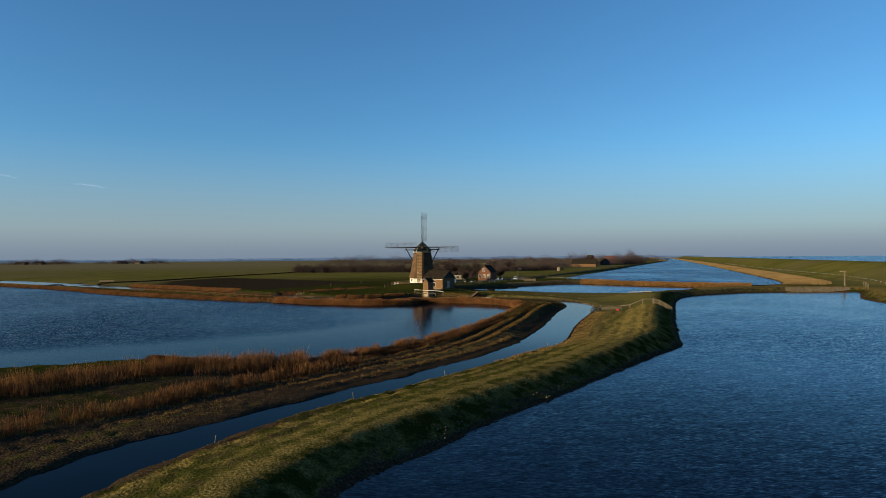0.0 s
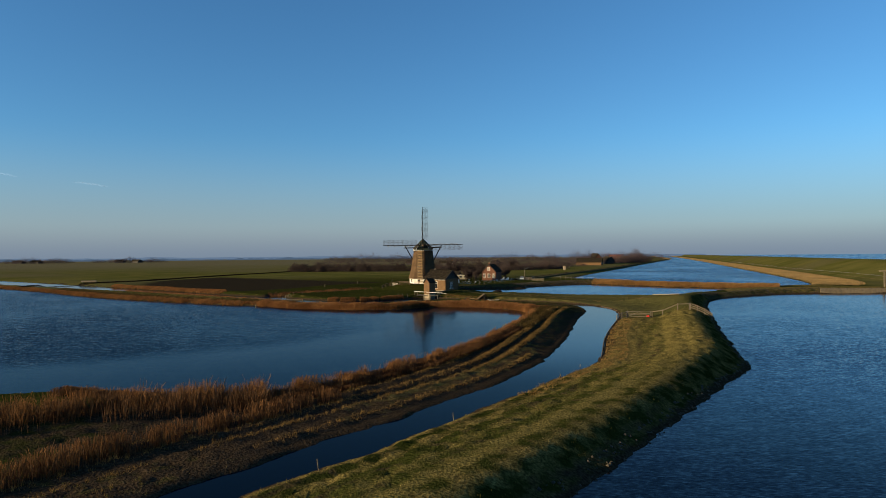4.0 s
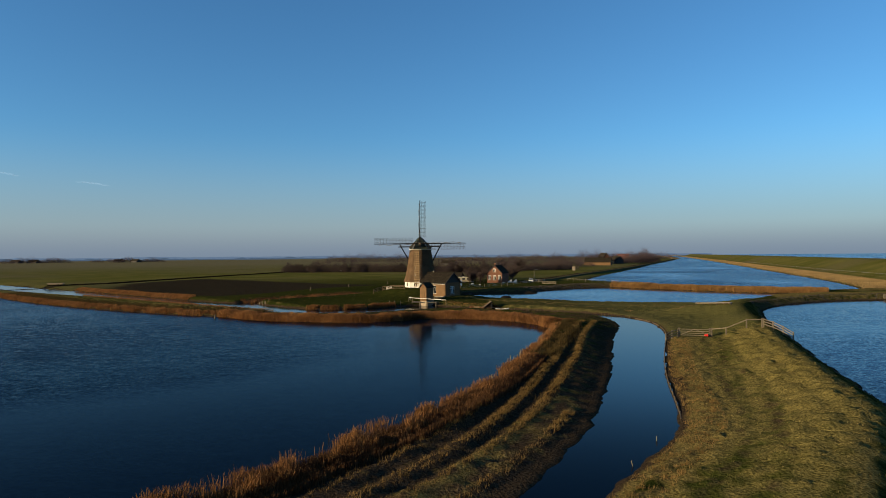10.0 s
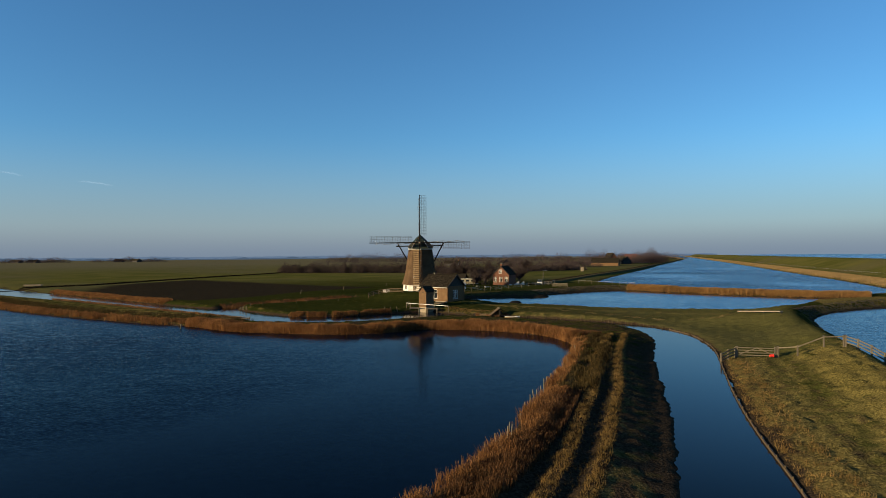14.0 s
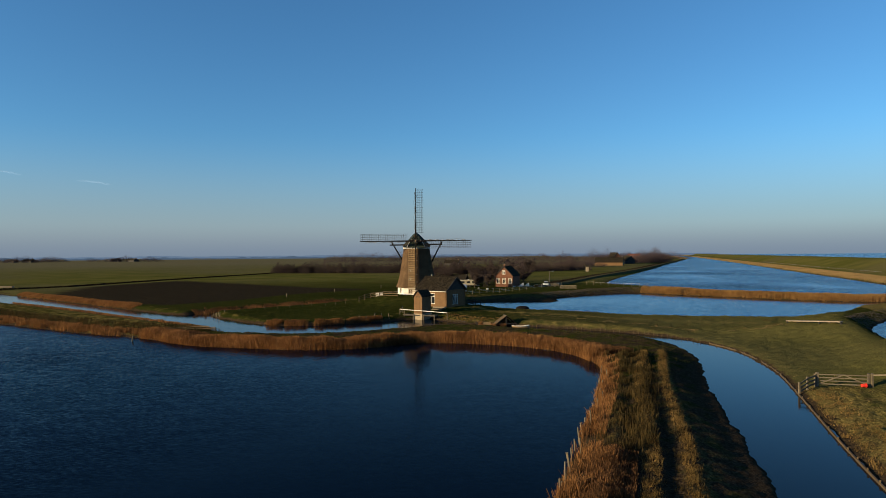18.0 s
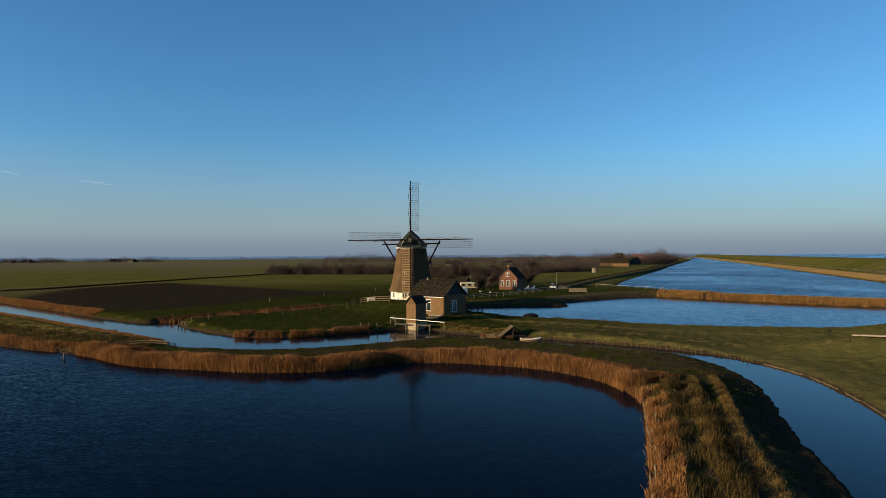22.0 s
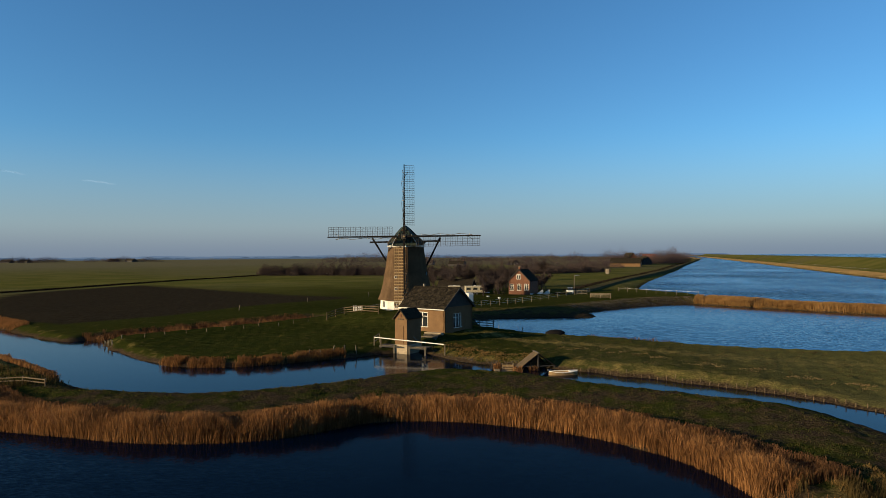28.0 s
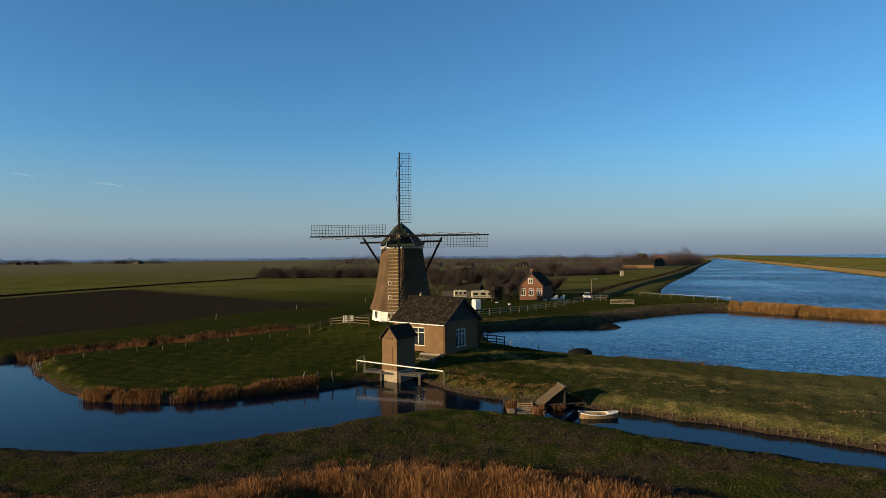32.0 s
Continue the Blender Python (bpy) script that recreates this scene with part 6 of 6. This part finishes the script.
sl_p = thing("sluice_post", "tall pale post with a crosspiece at the sluice", "post", at(121.5, -17.5, gz(121.5, -17.5)))
part("post", beam((0, 0, -0.3), (0, 0, 4.2), 0.3), M_GREYWOOD, sl_p)
part("crosspiece", box((1.6, 0.5, 0.25), at(-0.5, 0, 4.2), 0.03), M_CONCRETE, sl_p)
slw = thing("sluice_wall", "straw-coloured sheet wall at the mere's corner", "wall", kind="structure")
for i in range(14):
    q = i / 13
    x, y = 103.5 + 16.5 * q, -20.3 - 0.9 * q
    part("sheet", box((1.22, 0.25, 2.1), at(x, y, 0.25, -3), 0.02), M_GREYWOOD, slw)

# ---------------------------------------------------------------- bare trees and hedges
def twigs(r, cx, cy, z0, sx, sy, h, k, width, length, crownlow=0.0):
    """Arrays of thin twigs in an uneven rounded mass."""
    a, q = r.uniform(0, 6.283, k), np.sqrt(r.random(k))
    x, y = cx + np.cos(a) * q * sx, cy + np.sin(a) * q * sy
    top = h * np.clip(1 - 0.55 * q ** 2 + 0.16 * waves(x, y, 3.5, int(abs(cx * 7 + cy)) + 5), 0.25, 1.3)
    z = z0 + crownlow * h + (top - crownlow * h) * r.random(k) ** 0.8
    ln = length * r.uniform(0.5, 1.3, k)
    dx, dy, dz = r.normal(0, 0.45, k), r.normal(0, 0.45, k), r.uniform(0.4, 1.0, k)
    n = np.sqrt(dx * dx + dy * dy + dz * dz)
    d = np.column_stack([dx / n, dy / n, dz / n]) * ln[:, None]
    b = r.uniform(0, 6.283, k)
    w = np.column_stack([np.cos(b), np.sin(b), np.zeros(k)]) * width * 0.5
    p = np.column_stack([x, y, z])
    return np.stack([p - w, p + w, p + d], axis=1).reshape(-1, 3)


def thicket(name, label, blobs, seed, width, length, per, material=M_TWIG):
    r = np.random.default_rng(seed)
    v = np.concatenate([twigs(r, x, y, z, sx, sy, h, max(60, int(per * sx * sy * h)), width, length) for x, y, z, sx, sy, h in blobs])
    return quads(name, v, np.arange(len(v)).reshape(-1, 3), material, label, "hedge" if name == "hedge" else "trees")


def row(a, b, n, sx, sy, h, seed, z=0.4, even=0.55):
    r = np.random.default_rng(seed)
    return [(a[0] + (b[0] - a[0]) * i / (n - 1) + r.normal(0, sx * 0.3), a[1] + (b[1] - a[1]) * i / (n - 1) + r.normal(0, sy * 0.6), z,
             sx * r.uniform(0.7, 1.3), sy * r.uniform(0.7, 1.3), h * r.uniform(even, 1.9 - even)) for i in range(n)]


thicket("hedge", "purplish bare winter hedge across the meadow", row((-92, 238), (-18, 226), 95, 2.3, 3.2, 5.6, 71, 0.4, 0.75), 71, 0.07, 0.6, 44.0)
thicket("hedge", "bare brown shrubs and trees behind the mill", row((-18, 228), (34, 200), 48, 2.6, 3.8, 5.0, 72), 72, 0.07, 0.65, 36.0)
thicket("hedge", "bare brown wood beside the lane", row((44, 235), (92, 262), 42, 2.8, 4.6, 4.0, 73), 73, 0.08, 0.7, 26.0)
thicket("wood", "bare purplish wood behind the lane", row((50, 300), (130, 370), 13, 5.0, 6.0, 5.5, 74), 74, 0.10, 0.7, 14.0, M_TWIGHAZE)
thicket("wood", "distant bare trees round the farms", row((150, 470), (260, 610), 18, 9.0, 8.0, 11.0, 75), 75, 0.18, 0.8, 3.0, M_TWIGHAZE)
thicket("wood", "rounded bare wood at the canal's bend", row((222, 545), (262, 622), 9, 9.0, 8.0, 13.0, 76), 76, 0.18, 0.8, 3.0, M_TWIGHAZE)
thicket("wood", "distant bare tree belt behind the village", row((-120, 500), (190, 540), 22, 11.0, 7.0, 9.5, 77), 77, 0.18, 0.8, 2.6, M_TWIGHAZE)
thicket("wood", "distant bare tree belt on the polder", row((-160, 860), (420, 980), 34, 17.0, 10.0, 11.5, 78), 78, 0.42, 2.0, 0.35, M_TWIGHAZE)
thicket("wood", "distant trees round polder farms", row((-905, 1180), (-800, 1210), 8, 16.0, 10.0, 9.5, 79), 79, 0.6, 2.4, 0.3, M_TWIGHAZE)
thicket("wood", "distant trees round polder farms", row((-730, 1230), (-610, 1250), 8, 14.0, 10.0, 9.0, 83), 83, 0.6, 2.4, 0.3, M_TWIGHAZE)


def hazed_horizon(name, label, radius, a0, a1, low, high, seed, colour):
    """A glowing strip of woods and dunes on the horizon, with haze put into its colour."""
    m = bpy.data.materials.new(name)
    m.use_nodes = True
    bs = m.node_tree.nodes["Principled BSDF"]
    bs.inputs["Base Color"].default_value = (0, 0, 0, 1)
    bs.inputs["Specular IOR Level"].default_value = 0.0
    # emission carries the blue-grey of the haze
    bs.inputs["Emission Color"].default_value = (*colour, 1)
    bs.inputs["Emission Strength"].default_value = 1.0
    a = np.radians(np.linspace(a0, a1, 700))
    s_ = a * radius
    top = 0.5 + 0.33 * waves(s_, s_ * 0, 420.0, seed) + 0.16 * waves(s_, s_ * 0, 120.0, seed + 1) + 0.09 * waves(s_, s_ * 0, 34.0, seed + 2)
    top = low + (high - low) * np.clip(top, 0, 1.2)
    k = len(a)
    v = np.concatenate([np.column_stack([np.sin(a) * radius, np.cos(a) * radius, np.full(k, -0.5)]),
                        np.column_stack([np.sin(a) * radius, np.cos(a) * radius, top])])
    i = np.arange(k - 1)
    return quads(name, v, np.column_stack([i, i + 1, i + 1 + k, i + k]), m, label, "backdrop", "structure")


hazed_horizon("backdrop_far", "pale blue glowing strip for hazed dunes along the far horizon", 3600, -66, 24, 9.0, 14.5, 301, (0.070, 0.094, 0.136))
hazed_horizon("backdrop_near", "blue-grey glowing strip for hazed woods and farms on the horizon", 2300, -62, 20, -2.0, 12.0, 302, (0.042, 0.058, 0.084))


def limb_path(r, p, d, ln, n=4):
    pts = [Vector(p)]
    d = Vector(d).normalized()
    for _ in range(n):
        d = (d + Vector((r.normal(0, 0.16), r.normal(0, 0.16), r.normal(0.06, 0.1)))).normalized()
        pts.append(pts[-1] + d * ln / n)
    return pts


def bare_tree(label, x, y, h, spread, seed):
    """Tapered trunk, forking limbs and a crown of fine bare twigs."""
    r = np.random.default_rng(seed)
    z = gz(x, y)
    t = thing("bare_tree", label, "tree", at(x, y, z), "bare trees round the farm")
    bm = bmesh.new()
    tips = []
    trunk = limb_path(r, (0, 0, -0.2), (r.normal(0, 0.05), r.normal(0, 0.05), 1), h * 0.45)
    for i, (a, b) in enumerate(zip(trunk, trunk[1:])):
        g = bmesh.ops.create_cone(bm, cap_ends=False, segments=7, radius1=h * (0.030 - 0.004 * i), radius2=h * (0.026 - 0.004 * i), depth=(b - a).length * 1.05,
                                  matrix=Matrix.Translation((a + b) / 2) @ (b - a).to_track_quat("Z", "Y").to_matrix().to_4x4())
    part("trunk", bm, M_TWIG, t)
    bm = bmesh.new()
    for k in range(9):
        a = r.uniform(0, 6.283)
        st = trunk[2].lerp(trunk[-1], r.random())
        lp_ = limb_path(r, st, (math.cos(a) * spread * 1.5, math.sin(a) * spread * 1.5, r.uniform(0.5, 1.4)), h * r.uniform(0.34, 0.6))
        for i, (p, q) in enumerate(zip(lp_, lp_[1:])):
            add_beam(bm, p, q, h * (0.018 - 0.0035 * i), None, h * (0.015 - 0.0035 * i))
        tips += lp_[1:]
    part("limbs", bm, M_TWIG, t)
    v = []
    for p in tips:
        k = 230
        c = np.array(p)[None] + r.normal(0, h * 0.05, (k, 3))
        d = np.column_stack([r.normal(0, 0.6, k), r.normal(0, 0.6, k), r.uniform(0.2, 1.0, k)]) * h * 0.09
        b = r.uniform(0, 6.283, k)
        w = np.column_stack([np.cos(b), np.sin(b), np.zeros(k)]) * 0.022
        v.append(np.stack([c - w, c + w, c + d], axis=1).reshape(-1, 3))
    v = np.concatenate(v)
    ob = quads("crown", v, np.arange(len(v)).reshape(-1, 3), M_TWIG, "", "", "")
    ob.parent = t
    return t


for i, (x, y, h, s) in enumerate(((7, 76, 8, 0.9), (12, 80, 8.5, 0.9), (17, 76, 7.5, 1.0), (20, 82, 9, 0.8), (2, 92, 7, 1.0), (29.5, 80, 6.5, 1.0), (15, 60, 5.5, 1.1), (19.5, 69, 6.5, 1.0),
                                  (6, 108, 8, 0.9), (24, 100, 8, 0.9), (33, 88, 6, 1.0), (10, 130, 9, 0.9), (-2, 150, 8, 0.9), (36, 150, 8, 0.9), (52, 210, 9, 0.9))):
    bare_tree("leafless dark brown tree with fine twigs beside the farm", x, y, h, s, 90 + i)
thicket("shrubs", "dark bare shrubs round the farmyard", [(5, 82, 0.5, 4, 3, 3.5), (11, 86, 0.5, 5, 3, 4.5), (17, 90, 0.5, 5, 3, 4.5), (19, 64, 0.6, 1.6, 2, 2.4), (30.5, 72, 0.6, 1.8, 3, 3.2), (22, 95, 0.5, 6, 4, 4), (-4, 110, 0.5, 5, 4, 4)], 85, 0.09, 0.9, 9.0)

# ---------------------------------------------------------------- two thin cloud wisps far off
M_WISP = bpy.data.materials.new("cloud_wisp")
M_WISP.use_nodes = True
_n, _l = M_WISP.node_tree.nodes, M_WISP.node_tree.links
_mixs, _tr = _n.new("ShaderNodeMixShader"), _n.new("ShaderNodeBsdfTransparent")
_n["Principled BSDF"].inputs["Base Color"].default_value = (0, 0, 0, 1)
# a faint glow replaces the sunlight on the thin cloud
_n["Principled BSDF"].inputs["Emission Color"].default_value = (0.55, 0.62, 0.70, 1)
_n["Principled BSDF"].inputs["Emission Strength"].default_value = 0.75
_mixs.inputs[0].default_value = 0.045
_l.new(_tr.outputs[0], _mixs.inputs[1])
_l.new(_n["Principled BSDF"].outputs[0], _mixs.inputs[2])
_l.new(_mixs.outputs[0], _n["Material Output"].inputs["Surface"])
for cx, cz, ln in ((-2245, 495, 150), (-2800, 562, 110)):
    rw = np.random.default_rng(int(-cx))
    vs, fs = [], []
    for i in range(40):
        q = i / 39
        x, z = cx + ln * (q - 0.5) * 1.4, cz + 10 - 26 * q ** 1.8 + rw.normal(0, 2.5)
        wdt, th = ln * 0.10, (2 + 6 * math.sin(math.pi * q)) * rw.uniform(0.3, 1.0)
        k = len(vs)
        vs += [(x - wdt, 4000, z), (x, 4010, z - th), (x + wdt, 4000, z - 2), (x, 3990, z + th * 0.7)]
        fs.append((k, k + 1, k + 2, k + 3))
    quads("cloud_wisp", vs, fs, M_WISP, "thin white cloud wisp low in the blue sky", "cloud", "structure")

# ---------------------------------------------------------------- small things on the fields and the levee
levee_rail = thing("levee_rail", "old grey two-rail timber fence at the levee's tip", "fence")
fence_run(levee_rail, [(-32.0, -46.0), (-29.6, -45.4), (-27.2, -45.6), (-24.9, -46.4)], 0.55, (0.5, 0.95), 0.09, 0.07, M_EDGE)
heap = thing("fodder_trough", "long pale feed trough at the field's edge", "trough", at(-135, 72.8, gz(-135, 72.8), 5))
part("body", loft([[Vector((-2.6, -0.5, 0.25)), Vector((2.6, -0.5, 0.25)), Vector((2.6, 0.5, 0.25)), Vector((-2.6, 0.5, 0.25))],
                   [Vector((-2.9, -0.75, 0.8)), Vector((2.9, -0.75, 0.8)), Vector((2.9, 0.75, 0.8)), Vector((-2.9, 0.75, 0.8))]]), M_CONCRETE, heap)
for x in (-2.2, 0.0, 2.2):
    part("leg", box((0.14, 0.9, 0.45), at(x, 0, 0.1)), M_GREYWOOD, heap)
sign = thing("field_marker", "small white marker board before the hedge", "marker", at(-56.0, 232.5, gz(-56.0, 232.5)))
part("board", box((1.1, 0.08, 0.9), at(0, 0, 1.0), 0.02), M_WHITE, sign)
part("post", beam((0, 0.06, -0.3), (0, 0.06, 1.4), 0.1), M_GREYWOOD, sign)
